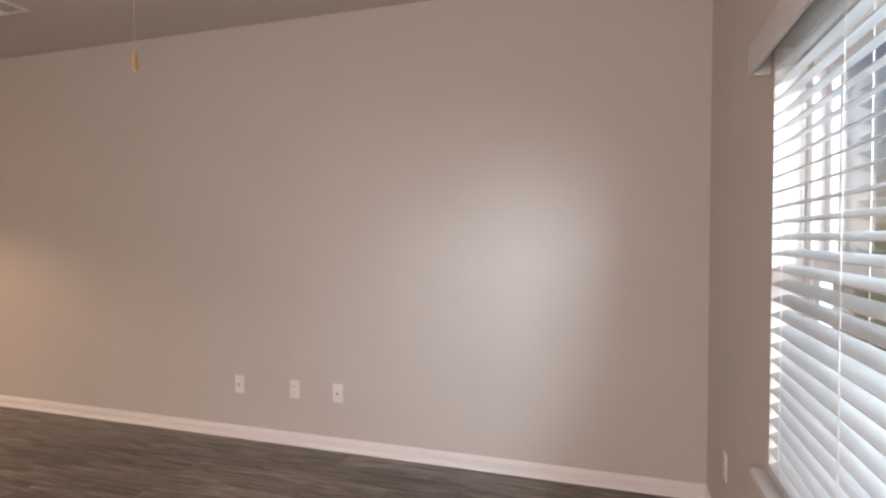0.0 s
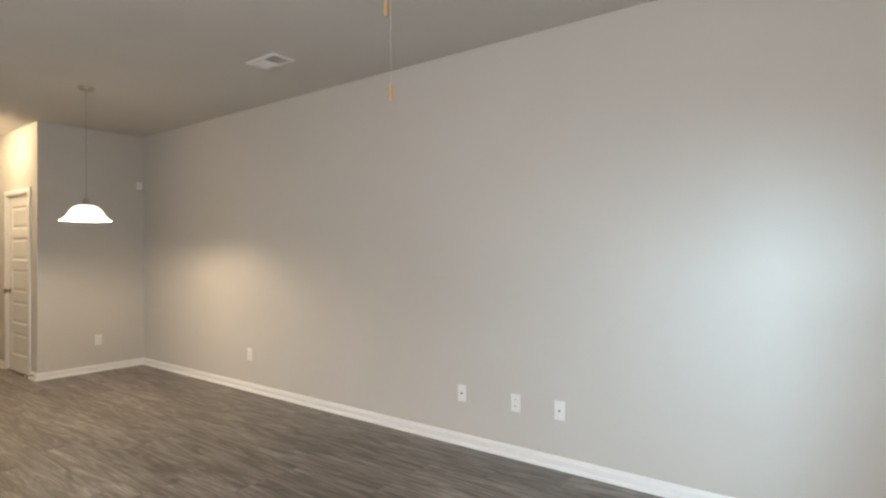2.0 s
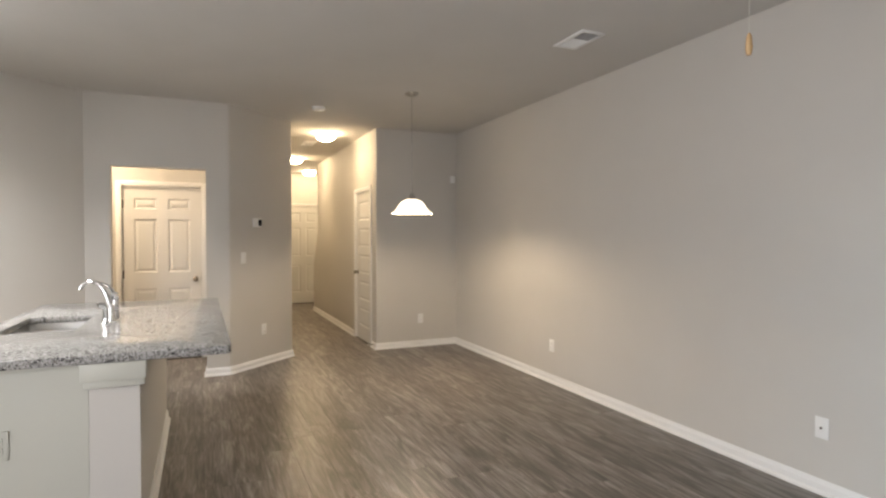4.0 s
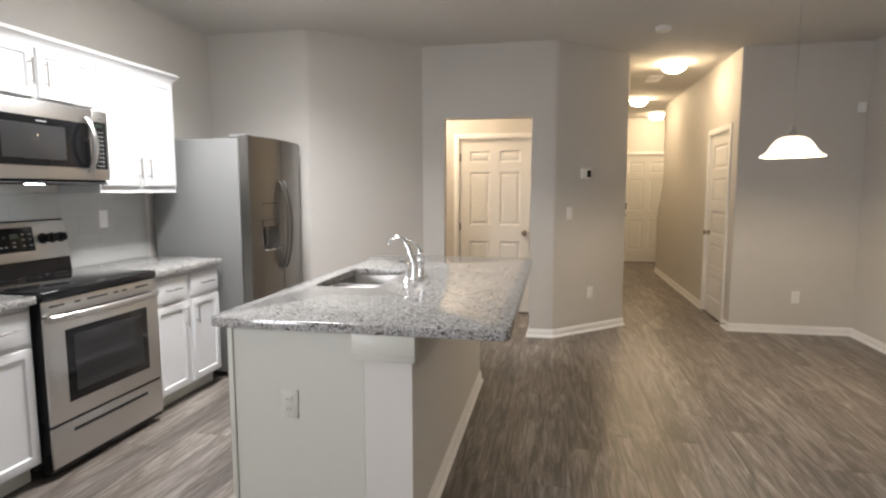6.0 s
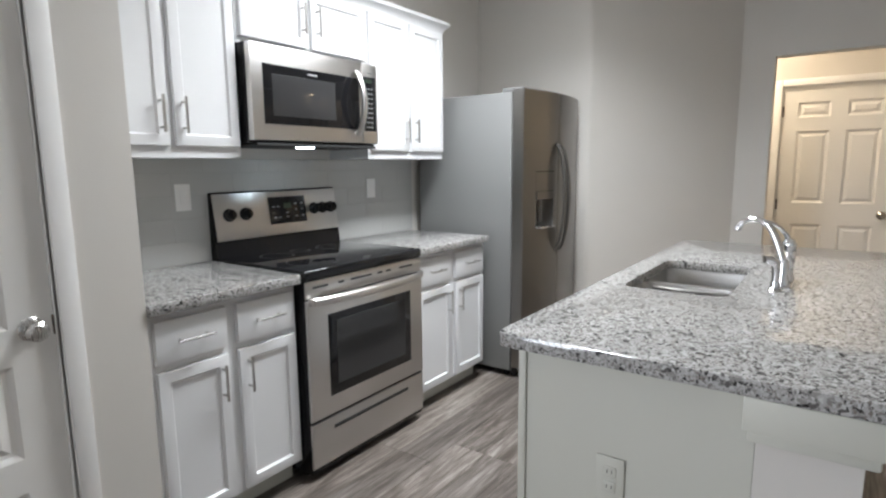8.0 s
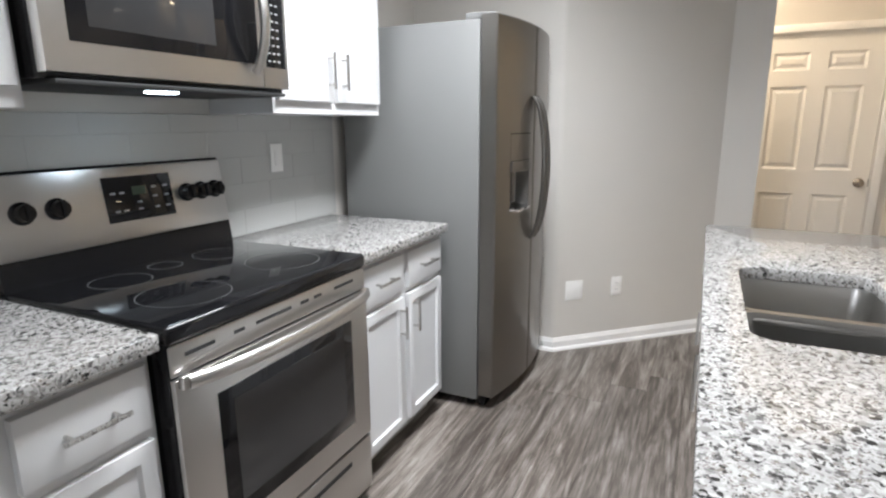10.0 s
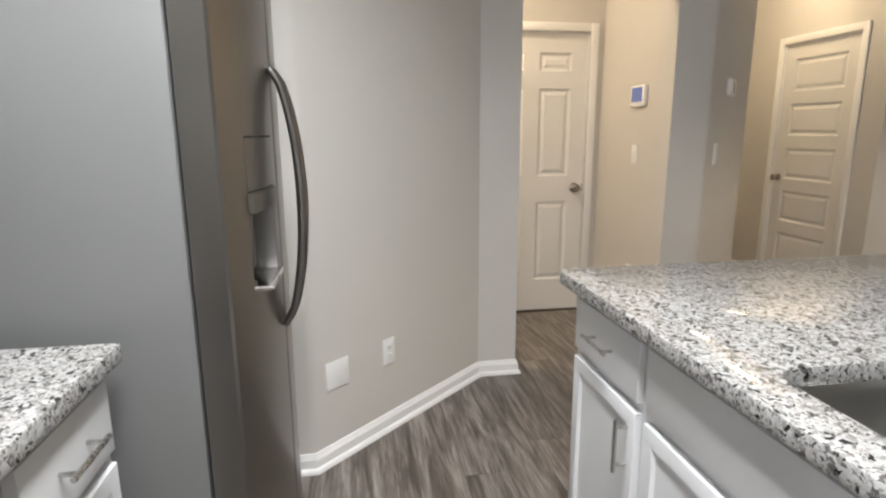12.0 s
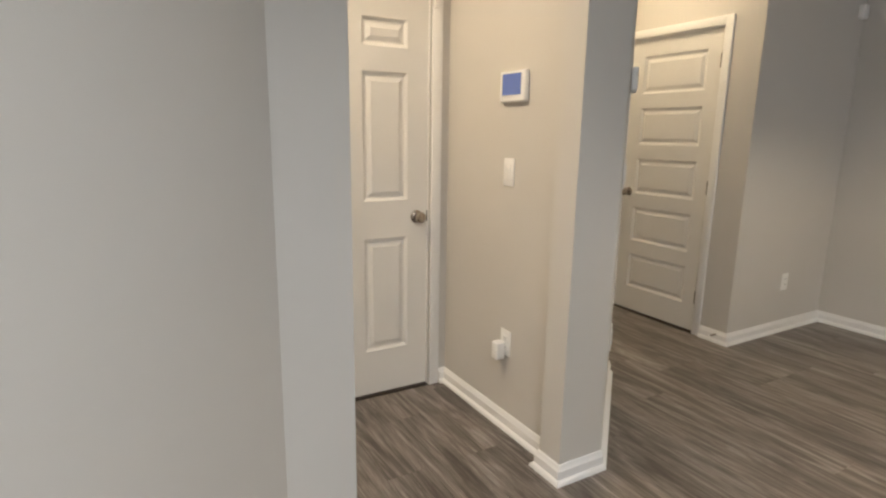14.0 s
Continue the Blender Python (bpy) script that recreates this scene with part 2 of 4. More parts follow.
def tube(bm, points, radius, n=10):
    """A round tube through points; radius may be one number or one for each point."""
    points = [Vector(p) for p in points]
    radii = radius if isinstance(radius, (list, tuple)) else [radius] * len(points)
    rings, up = [], None
    for i, p in enumerate(points):
        d = (points[min(i + 1, len(points) - 1)] - points[max(i - 1, 0)]).normalized()
        side = d.orthogonal().normalized() if up is None else (up - d * up.dot(d)).normalized()
        up = side
        other = d.cross(side)
        rings.append([bm.verts.new(p + radii[i] * (math.cos(2 * math.pi * k / n) * side + math.sin(2 * math.pi * k / n) * other)) for k in range(n)])
    for p, q in zip(rings, rings[1:]):
        for k in range(n):
            bm.faces.new((p[k], p[(k + 1) % n], q[(k + 1) % n], q[k]))
    bm.faces.new(rings[0]), bm.faces.new(rings[-1])
    bmesh.ops.recalc_face_normals(bm, faces=bm.faces)
    return bm


def prism(bm, pts, z0, z1, round_at=(), radius=0.02):
    """An upright prism on a plan outline, with some corners rounded."""
    low = [bm.verts.new((x, y, z0)) for x, y in pts]
    high = [bm.verts.new((x, y, z1)) for x, y in pts]
    bm.faces.new(low), bm.faces.new(high)
    ups = []
    for k in range(len(pts)):
        j = (k + 1) % len(pts)
        bm.faces.new((low[k], low[j], high[j], high[k]))
    bmesh.ops.recalc_face_normals(bm, faces=bm.faces)
    if round_at:
        for k in round_at:
            ups += [e for e in low[k].link_edges if e.other_vert(low[k]) is high[k]]
        bmesh.ops.bevel(bm, geom=ups, offset=radius, segments=4, affect="EDGES", profile=0.5)
    return bm


def sweep(bm, line, profile):
    """A moulding along a plan line, mitred; profile pairs: out to the left of the line, height."""
    line = [Vector((x, y)) for x, y in line]
    rings = []
    for i, p in enumerate(line):
        ds = []
        if i:
            ds.append((p - line[i - 1]).normalized())
        if i < len(line) - 1:
            ds.append((line[i + 1] - p).normalized())
        ns = [Vector((-d.y, d.x)) for d in ds]
        n = sum(ns, Vector((0, 0))).normalized()
        n = n / n.dot(ns[0])
        rings.append([bm.verts.new((p.x + n.x * o, p.y + n.y * o, z)) for o, z in profile])
    for p, q in zip(rings, rings[1:]):
        for k in range(len(profile)):
            j = (k + 1) % len(profile)
            bm.faces.new((p[k], p[j], q[j], q[k]))
    bm.faces.new(rings[0]), bm.faces.new(rings[-1])
    bmesh.ops.recalc_face_normals(bm, faces=bm.faces)
    return bm


def mesh_of(name, bm, material, smooth=True):
    bm.normal_update()
    me = bpy.data.meshes.new(name)
    if smooth:
        for f in bm.faces:
            f.smooth = True
        for e in bm.edges:
            if len(e.link_faces) != 2 or e.calc_face_angle(0) > radians(32):
                e.smooth = False
    bm.to_mesh(me)
    bm.free()
    me.materials.append(material)
    return me


def part(name, bm, material, parent, label="", smooth=True):
    ob = new(name, mesh_of(name, bm, material, smooth))
    ob.parent = parent
    return tagged(ob, label)


def thing(name, at, rz=0, label="", category="", group="", kind=""):
    ob = new(name)
    ob.empty_display_size = 0.1
    ob.matrix_basis = pose(*at, 0, 0, rz)
    return tagged(ob, label, category, group, kind)


def setting(name, bm, material, label=""):
    return tagged(new(name, mesh_of(name, bm, material)), label, kind="structure")


def inset_front(bm, x0, z0, x1, z1, y, thick, border, lip, depth, bevel=0.003):
    """A framed panel: a board whose front, towards -y, is sunk within a border."""
    made = bmesh.ops.create_cube(bm, size=1, matrix=Matrix.LocRotScale(((x0 + x1) / 2, y + thick / 2, (z0 + z1) / 2), None, (x1 - x0, thick, z1 - z0)))
    faces = {f for v in made["verts"] for f in v.link_faces}
    front = [f for f in faces if f.calc_center_median().y < y + thick * 0.2]
    rim = list(front[0].edges)
    if border:
        bmesh.ops.inset_region(bm, faces=front, thickness=border, depth=0)
        bmesh.ops.inset_region(bm, faces=front, thickness=lip, depth=-depth)
    if bevel:
        bmesh.ops.bevel(bm, geom=rim, offset=bevel, segments=2, affect="EDGES", profile=0.5)
    return bm


# ---- structure ----
H = 2.745
NORTH, EAST, SOUTH, KITCHEN, NOOK = 3.825, -0.30, -1.354, -1.984, -6.518
OPEN_X, CLOSET_X, HALL_L, HALL_R, HALL_END, ALC_X = -7.280, -7.885, 1.720, 2.735, -13.2, -8.285
BEND_Y, CORNER_X = 1.01, -7.925
PIER_Y, TURN_Y, OPEN_Y0, OPEN_Y1, ALARM_Y = -1.07, -0.245, -0.035, 0.79, 0.855

floor = setting("floor", boxed(-13.5, -2.2, -0.12, -0.15, 4.0, -0.008), SUB, "grey-brown wood-look vinyl plank floor")
ceiling = setting("ceiling", boxed(-13.5, -2.2, H, -0.15, 4.0, H + 0.12), CEIL, "matt off-white painted ceiling")
setting("wall_north", boxed(CLOSET_X - 0.12, NORTH, 0, EAST + 0.15, NORTH + 0.12, H), WALL, "long greige painted wall with white baseboard")
w = bmesh.new()
box(w, EAST, SOUTH - 0.15, 0, EAST + 0.15, WIN_Y0, H)
box(w, EAST, WIN_Y1, 0, EAST + 0.15, NORTH, H)
box(w, EAST, WIN_Y0, 0, EAST + 0.15, WIN_Y1, WIN_Z0)
box(w, EAST, WIN_Y0, WIN_Z1, EAST + 0.15, WIN_Y1, H)
setting("wall_east", w, WALL, "greige painted wall around the window")
PD0, PD1 = -3.265, -2.54
w = bmesh.new()
box(w, -3.39, SOUTH - 0.12, 0, PD0, SOUTH, H)
box(w, PD1, SOUTH - 0.12, 0, -2.24, SOUTH, H)
# opening cut for the added window that holds the fill lamp
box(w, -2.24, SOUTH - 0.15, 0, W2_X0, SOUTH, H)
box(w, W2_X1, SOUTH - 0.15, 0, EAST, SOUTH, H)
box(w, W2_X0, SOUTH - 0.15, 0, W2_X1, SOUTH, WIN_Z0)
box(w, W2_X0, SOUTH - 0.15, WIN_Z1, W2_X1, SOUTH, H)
box(w, PD0, SOUTH - 0.12, 2.04, PD1, SOUTH, H)
box(w, -3.51, KITCHEN, 0, -3.39, SOUTH, H)
setting("wall_south", w, WALL, "greige painted wall with the pantry door")
w = boxed(-3.39, KITCHEN - 0.12, 0, -2.24, KITCHEN, H)
box(w, -2.36, KITCHEN, 0, -2.24, SOUTH - 0.12, H)
setting("wall_pantry_back", w, WALL, "plain painted wall behind the pantry")
setting("wall_kitchen", boxed(NOOK - 0.12, KITCHEN - 0.12, 0, -3.39, KITCHEN, H), WALL, "greige painted kitchen wall")
setting("wall_nook", prism(bmesh.new(), [(NOOK, KITCHEN), (NOOK, PIER_Y), (OPEN_X, TURN_Y), (OPEN_X, OPEN_Y0), (OPEN_X - 0.12, OPEN_Y0), (OPEN_X - 0.12, -0.19),
        (NOOK - 0.12, -1.01), (NOOK - 0.12, KITCHEN)], 0, H, (1,)), WALL, "angled greige painted wall beside the refrigerator")
setting("wall_header", boxed(OPEN_X - 0.12, OPEN_Y0, 2.072, OPEN_X, OPEN_Y1, H), WALL, "greige painted wall over the passage")
setting("wall_wing", prism(bmesh.new(), [(OPEN_X, OPEN_Y1), (OPEN_X, BEND_Y), (CORNER_X, HALL_L), (HALL_END, HALL_L), (HALL_END, HALL_L - 0.13), (-8.45, HALL_L - 0.13),
        (-8.45, ALARM_Y), (OPEN_X - 0.12, ALARM_Y), (OPEN_X - 0.12, OPEN_Y1)], 0, H, (1, 2), 0.018), WALL, "angled greige painted wall between passage and hall")
AD0, AD1 = -0.055, 0.748
w = bmesh.new()
box(w, ALC_X - 0.12, KITCHEN, 0, ALC_X, AD0, H)
box(w, ALC_X - 0.12, AD1, 0, ALC_X, ALARM_Y, H)
box(w, ALC_X - 0.12, AD0, 1.965, ALC_X, AD1, H)
setting("wall_alcove", w, WALL, "greige painted wall with a panelled door")
setting("wall_alcove_end", boxed(ALC_X, KITCHEN - 0.12, 0, NOOK - 0.12, KITCHEN, H), WALL, "plain painted wall closing the passage")
CD0, CD1 = -8.86, -8.135
w = bmesh.new()
box(w, CLOSET_X - 0.12, HALL_R, 0, CLOSET_X, NORTH, H)
box(w, CD1, HALL_R, 0, CLOSET_X - 0.12, HALL_R + 0.12, H)
box(w, CD0, HALL_R, 2.0, CD1, HALL_R + 0.12, H)
box(w, -11.6, HALL_R, 0, CD0, HALL_R + 0.12, H)
setting("wall_hall", w, WALL, "greige painted hall wall with the closet door")
setting("wall_closet_back", boxed(HALL_END, NORTH - 0.3, 0, CLOSET_X - 0.12, NORTH - 0.18, H), WALL, "plain painted wall behind the closet")
FD0, FD1 = 2.28, 3.19
w = bmesh.new()
box(w, HALL_END - 0.14, HALL_L - 0.13, 0, HALL_END, FD0, H)
box(w, HALL_END - 0.14, FD1, 0, HALL_END, 3.65, H)
box(w, HALL_END - 0.14, FD0, 2.05, HALL_END, FD1, H)
setting("wall_hall_end", w, WALL, "greige painted wall around the front door")
# sloping knee wall where the hall opens to the stairs
w = bmesh.new()
side = [(-12.02, 0), (-11.6, 0), (-11.6, 1.52), (-12.02, 0.90)]
a = [w.verts.new((x, HALL_R, z)) for x, z in side]
b2 = [w.verts.new((x, HALL_R + 0.12, z)) for x, z in side]
w.faces.new(a), w.faces.new(b2)
for k in range(4):
    w.faces.new((a[k], a[(k + 1) % 4], b2[(k + 1) % 4], b2[k]))
bmesh.ops.recalc_face_normals(w, faces=w.faces)
setting("wall_stair", w, WALL, "low greige knee wall with a sloping top")

BASE = [(0, 0), (0.027, 0), (0.026, 0.010), (0.020, 0.018), (0.0135, 0.021), (0.0135, 0.056), (0.011, 0.059), (0.007, 0.072), (0.004, 0.078), (0, 0.079)]
LINES = [
    [(EAST, SOUTH), (EAST, NORTH), (CLOSET_X, NORTH), (CLOSET_X, HALL_R), (CD1 + 0.062, HALL_R)],
    [(CD0 - 0.062, HALL_R), (-12.02, HALL_R)],
    [(HALL_END, HALL_L), (CORNER_X, HALL_L), (OPEN_X, BEND_Y), (OPEN_X, OPEN_Y1), (OPEN_X - 0.12, OPEN_Y1), (OPEN_X - 0.12, ALARM_Y), (ALC_X, ALARM_Y), (ALC_X, AD1 + 0.064)],
    [(OPEN_X - 0.12, -0.18), (OPEN_X - 0.12, OPEN_Y0), (OPEN_X, OPEN_Y0), (OPEN_X, TURN_Y), (NOOK, PIER_Y), (NOOK, -1.6)],
    [(-3.51, SOUTH), (PD0 - 0.062, SOUTH)],
    [(PD1 + 0.062, SOUTH), (EAST, SOUTH)],
]
for line in LINES:
    setting("baseboard", sweep(bmesh.new(), line, BASE), TRIM, "white painted baseboard with a shoe moulding")


# ---- doors ----
def knob(parent, x, z, material, y=0.0):
    b = lathe(bmesh.new(), [(0.0, 0.0), (0.032, 0.0), (0.033, 0.004), (0.026, 0.010), (0.012, 0.014), (0.011, 0.030), (0.022, 0.036), (0.028, 0.046), (0.027, 0.056), (0.018, 0.064), (0.0, 0.066)],
              n=24, axis="y")
    bmesh.ops.transform(b, matrix=Matrix.Translation((x, y, z)) @ Matrix.Diagonal((1, -1, 1, 1)), verts=b.verts)
    bmesh.ops.reverse_faces(b, faces=b.faces)
    return part("knob", b, material, parent, "satin metal round knob")


def panel_door(name, at, rz, width, height, cells, knob_x, hinge_x, label, depth=0.06, metal=None, knob_z=0.915, casing=0.06):
    """A moulded panel door in its casing. Local x runs along its width, the front looks to -y, set back in the wall by depth."""
    d = thing(name, at, rz, label, "door", kind="structure")
    y = depth
    slab = bmesh.new()
    box(slab, 0.004, y + 0.018, 0.012, width - 0.004, y + 0.036, height - 0.004)
    # stiles and rails left between the sunk cells
    xs = sorted({0.004, width - 0.004, *[c[0] for c in cells], *[c[2] for c in cells]})
    zs = sorted({0.012, height - 0.004, *[c[1] for c in cells], *[c[3] for c in cells]})
    for x0, x1 in zip(xs, xs[1:]):
        for z0, z1 in zip(zs, zs[1:]):
            mx, mz = (x0 + x1) / 2, (z0 + z1) / 2
            if not any(c[0] < mx < c[2] and c[1] < mz < c[3] for c in cells):
                box(slab, x0, y, z0, x1, y + 0.018, z1)
    part("slab", slab, DOOR, d)
    for x0, z0, x1, z1 in cells:
        b = bmesh.new()
        loops = []
        for g, dy in ((0.0, 0.0), (0.007, 0.004), (0.014, 0.010), (0.024, 0.011), (0.046, 0.003)):
            loops.append([b.verts.new(p) for p in ((x0 + g, y + dy, z0 + g), (x1 - g, y + dy, z0 + g), (x1 - g, y + dy, z1 - g), (x0 + g, y + dy, z1 - g))])
        for p, q in zip(loops, loops[1:]):
            for k in range(4):
                b.faces.new((p[k], p[(k + 1) % 4], q[(k + 1) % 4], q[k]))
        b.faces.new(loops[-1])
        bmesh.ops.recalc_face_normals(b, faces=b.faces)
        part("panel", b, DOOR, d, smooth=False)
    # casing with a stepped profile, and jamb
    c = bmesh.new()
    for x0, x1, z0, z1 in ((-casing, -0.004, 0, height + casing), (width + 0.004, width + casing, 0, height + casing), (-0.004, width + 0.004, height + 0.004, height + casing)):
        box(c, x0, -0.016, z0, x1, -0.0005, z1, bevel=0.004)
    part("casing", c, TRIM, d, "white painted casing")
    j = bmesh.new()
    box(j, -0.004, 0.0, 0, 0.0035, 0.119, height + 0.004)
    box(j, width - 0.0035, 0.0, 0, width + 0.004, 0.119, height + 0.004)
    box(j, 0.0035, 0.0, height - 0.0035, width - 0.0035, 0.119, height + 0.004)
    box(j, 0.0035, y + 0.038, 0, 0.014, y + 0.05, height - 0.0035)
    part("jamb", j, TRIM, d)
    # dark strip in place of the shaded gap below the slab
    t = bmesh.new()
    box(t, 0.0035, y - 0.02, 0.0, width - 0.0035, y + 0.05, 0.010, bevel=0.002)
    part("under_door_shade", t, DARK_METAL_AND_GAP, d, "dark strip standing for the shaded gap under the door")
    metal = metal or NICKEL
    knob(d, knob_x, knob_z, metal, y)
    strike = 0.002 if knob_x < width / 2 else width - 0.002
    part("latch_plate", boxed(strike - 0.006, y - 0.003, knob_z - 0.028, strike + 0.006, y + 0.01, knob_z + 0.028, bevel=0.001), DARK_METAL_AND_GAP, d)
    if hinge_x is not None:
        for z in (0.25, height / 2, height - 0.2):
            hb = bmesh.new()
            rod(hb, (hinge_x, y - 0.006, z - 0.045), (hinge_x, y - 0.006, z + 0.045), 0.006)
            box(hb, hinge_x - 0.012, y - 0.003, z - 0.043, hinge_x + 0.012, y + 0.001, z + 0.043)
            part("hinge", hb, DARK_METAL_AND_GAP, d, "dark metal hinge")
    return d


def six_cells(w, h):
    m, s = 0.115, 0.11
    xm = w / 2
    rows = [(0.24, 0.82), (1.00, 1.60), (1.71, h - 0.13)]
    return [(x0, z0, x1, z1) for z0, z1 in rows for x0, x1 in ((m, xm - s / 2), (xm + s / 2, w - m))]


def five_cells(w, h):
    gap, low, top = 0.10, 0.19, 0.12
    each = (h - low - top - 4 * gap) / 5
    return [(0.11, low + k * (each + gap), w - 0.11, low + k * (each + gap) + each) for k in range(5)]


panel_door("door_1", (ALC_X, AD0, 0), 90, AD1 - AD0, 1.965, six_cells(AD1 - AD0, 1.965), AD1 - AD0 - 0.065, 0.004,
           "closed white six-panel door with a round nickel knob", depth=0.012, metal=BRONZE)
panel_door("door_2", (CD0, HALL_R, 0), 0, CD1 - CD0, 2.0, five_cells(CD1 - CD0, 2.0), 0.06, CD1 - CD0 - 0.006,
           "closed white closet door with five horizontal panels", depth=0.012, metal=BRONZE)
panel_door("door_3", (PD1, SOUTH, 0), 180, PD1 - PD0, 2.04, five_cells(PD1 - PD0, 2.04), PD1 - PD0 - 0.06, None,
           "closed white pantry door with horizontal panels", depth=0.012)
front = panel_door("door_4", (HALL_END, FD0, 0), 90, FD1 - FD0, 2.05, six_cells(FD1 - FD0, 2.05), 0.06, None,
                   "closed white six-panel front door", depth=0.012, metal=BRONZE)
part("keypad_lock", boxed(0.035, -0.02, 1.02, 0.095, 0.012, 1.15, bevel=0.006), BLACK, front, "black keypad deadbolt")

# ---- window ----
win = thing("window_1", (EAST, WIN_Y0, WIN_Z0), 0, "white double-hung window with glazing", "window", kind="structure")
WW, WH = WIN_Y1 - WIN_Y0, WIN_Z1 - WIN_Z0
f = bmesh.new()
for y0, y1, z0, z1 in ((0, 0.05, 0, WH), (WW - 0.05, WW, 0, WH), (0.05, WW - 0.05, 0, 0.05), (0.05, WW - 0.05, WH - 0.05, WH)):
    box(f, 0.085, y0, z0, 0.145, y1, z1, bevel=0.004)
part("window_frame", f, TRIM, win)
for zz, xx in ((0.05, 0.095), (WH / 2 - 0.02, 0.118)):
    s = bmesh.new()
    top = zz + WH / 2 - 0.03
    for y0, y1, z0, z1 in ((0.05, 0.095, zz, top), (WW - 0.095, WW - 0.05, zz, top), (0.095, WW - 0.095, zz, zz + 0.045), (0.095, WW - 0.095, top - 0.045, top)):
        box(s, xx, y0, z0, xx + 0.022, y1, z1, bevel=0.003)
    sash = part("sash", s, TRIM, win)
    pane = part("pane", boxed(xx + 0.009, 0.095, zz + 0.045, xx + 0.013, WW - 0.095, top - 0.045), GLASS, sash)
    pane.visible_shadow = False
part("window_sill", boxed(-0.045, -0.04, -0.03, 0.085, WW + 0.04, -0.001, bevel=0.006), TRIM, win, "white painted sill")
part("apron", boxed(-0.014, -0.02, -0.10, -0.0005, WW + 0.02, -0.032, bevel=0.003), TRIM, win)

# unseen window, made up to frame the fill lamp
win2 = thing("added_window", (W2_X1, SOUTH, WIN_Z0), -90, "plain white framed window, added out of view around the fill lamp", "window", kind="structure")
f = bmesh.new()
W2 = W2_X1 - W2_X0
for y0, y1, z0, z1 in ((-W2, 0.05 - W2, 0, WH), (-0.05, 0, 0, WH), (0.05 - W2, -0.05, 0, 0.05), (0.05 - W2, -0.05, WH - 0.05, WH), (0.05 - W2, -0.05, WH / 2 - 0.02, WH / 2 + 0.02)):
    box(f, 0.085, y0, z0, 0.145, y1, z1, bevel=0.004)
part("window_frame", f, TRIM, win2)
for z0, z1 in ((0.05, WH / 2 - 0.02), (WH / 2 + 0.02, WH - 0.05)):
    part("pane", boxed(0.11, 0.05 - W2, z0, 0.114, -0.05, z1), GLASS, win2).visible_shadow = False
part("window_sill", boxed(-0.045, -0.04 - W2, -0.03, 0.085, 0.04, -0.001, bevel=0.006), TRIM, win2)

blind = thing("window_blind", (EAST, WIN_Y0, WIN_Z0), 0, "white horizontal slatted blind, half open, hung in the window", "blind")
slat_bm = bmesh.new()
arc = [(-0.025, -0.0), (-0.012, 0.0022), (0.0, 0.003), (0.012, 0.0022), (0.025, 0.0)]
rows = [[slat_bm.verts.new((x, y, z + dz)) for x, z in arc] for dz in (0.0, -0.0028) for y in (0.006, WW - 0.006)]
for r in ((0, 1), (2, 3), (0, 2), (1, 3)):
    for k in range(4):
        slat_bm.faces.new((rows[r[0]][k], rows[r[0]][k + 1], rows[r[1]][k + 1], rows[r[1]][k]))
for k in (0, 4):
    slat_bm.faces.new((rows[0][k], rows[1][k], rows[3][k], rows[2][k]))
bmesh.ops.recalc_face_normals(slat_bm, faces=slat_bm.faces)
slat_me = mesh_of("slat", slat_bm, SLAT)
count = 27
for k in range(count):
    s = new("slat", slat_me)
    s.parent = blind
    s.matrix_basis = pose(0.022, 0, 0.035 + k * (WH - 0.09) / (count - 1), 0, -20, 0)
part("bottom_rail", boxed(-0.004, 0.006, 0.004, 0.048, WW - 0.006, 0.022, bevel=0.004), SLAT, blind)
v = bmesh.new()
box(v, -0.062, -0.05, WH - 0.065, -0.050, WW + 0.045, WH + 0.025, bevel=0.005, seg=3)
box(v, -0.050, WW + 0.033, WH - 0.062, -0.002, WW + 0.045, WH + 0.022)
box(v, -0.050, -0.05, WH - 0.062, -0.002, -0.038, WH + 0.022)
part("valance", v, SLAT, blind, "white moulded valance")
for y in (0.12, WW / 2, WW - 0.12):
    c = bmesh.new()
    for x in (-0.003, 0.046):
        rod(c, (x, y, 0.02), (x, y, WH - 0.03), 0.0011, n=6)
    part("ladder_cord", c, CORD, blind)

# ---- outside the window ----
tagged(new("ground", mesh_of("ground", boxed(-900, -400, -0.5, 900, 400, -0.3), GRASS)), "mown green lawn outside", kind="structure")
house = thing("neighbour_house", (7.5, 3.0, -0.3), 0, "tan neighbouring house with a grey shingle roof", "house")
hw = bmesh.new()
box(hw, 0, -5, 0, 6, 5, 2.9)
part("wall", hw, SIDING, house)
board_me = mesh_of("siding_board", boxed(-0.02, -5.0, 0.0, -0.001, 5.0, 0.17), SIDING)
for k in range(16):
    sb = new("siding_board", board_me)
    sb.parent, sb.matrix_basis = house, pose(0, 0, 0.02 + k * 0.18, 0, 2, 0)
r = bmesh.new()
pts = [(-0.5, 2.9), (3, 5.0), (6.5, 2.9)]
ra = [r.verts.new((x, -5.4, z)) for x, z in pts]
rb = [r.verts.new((x, 5.4, z)) for x, z in pts]
r.faces.new(ra), r.faces.new(rb)
for k in range(3):
    r.faces.new((ra[k], ra[(k + 1) % 3], rb[(k + 1) % 3], rb[k]))
bmesh.ops.recalc_face_normals(r, faces=r.faces)
part("roof", r, ROOFING, house)
hwin = part("window", boxed(-0.04, 0.3, 0.9, -0.022, 1.4, 2.2), TRIM, house)
part("pane", boxed(-0.05, 0.38, 0.98, -0.041, 1.32, 2.12), BLACK_GLASS, hwin)

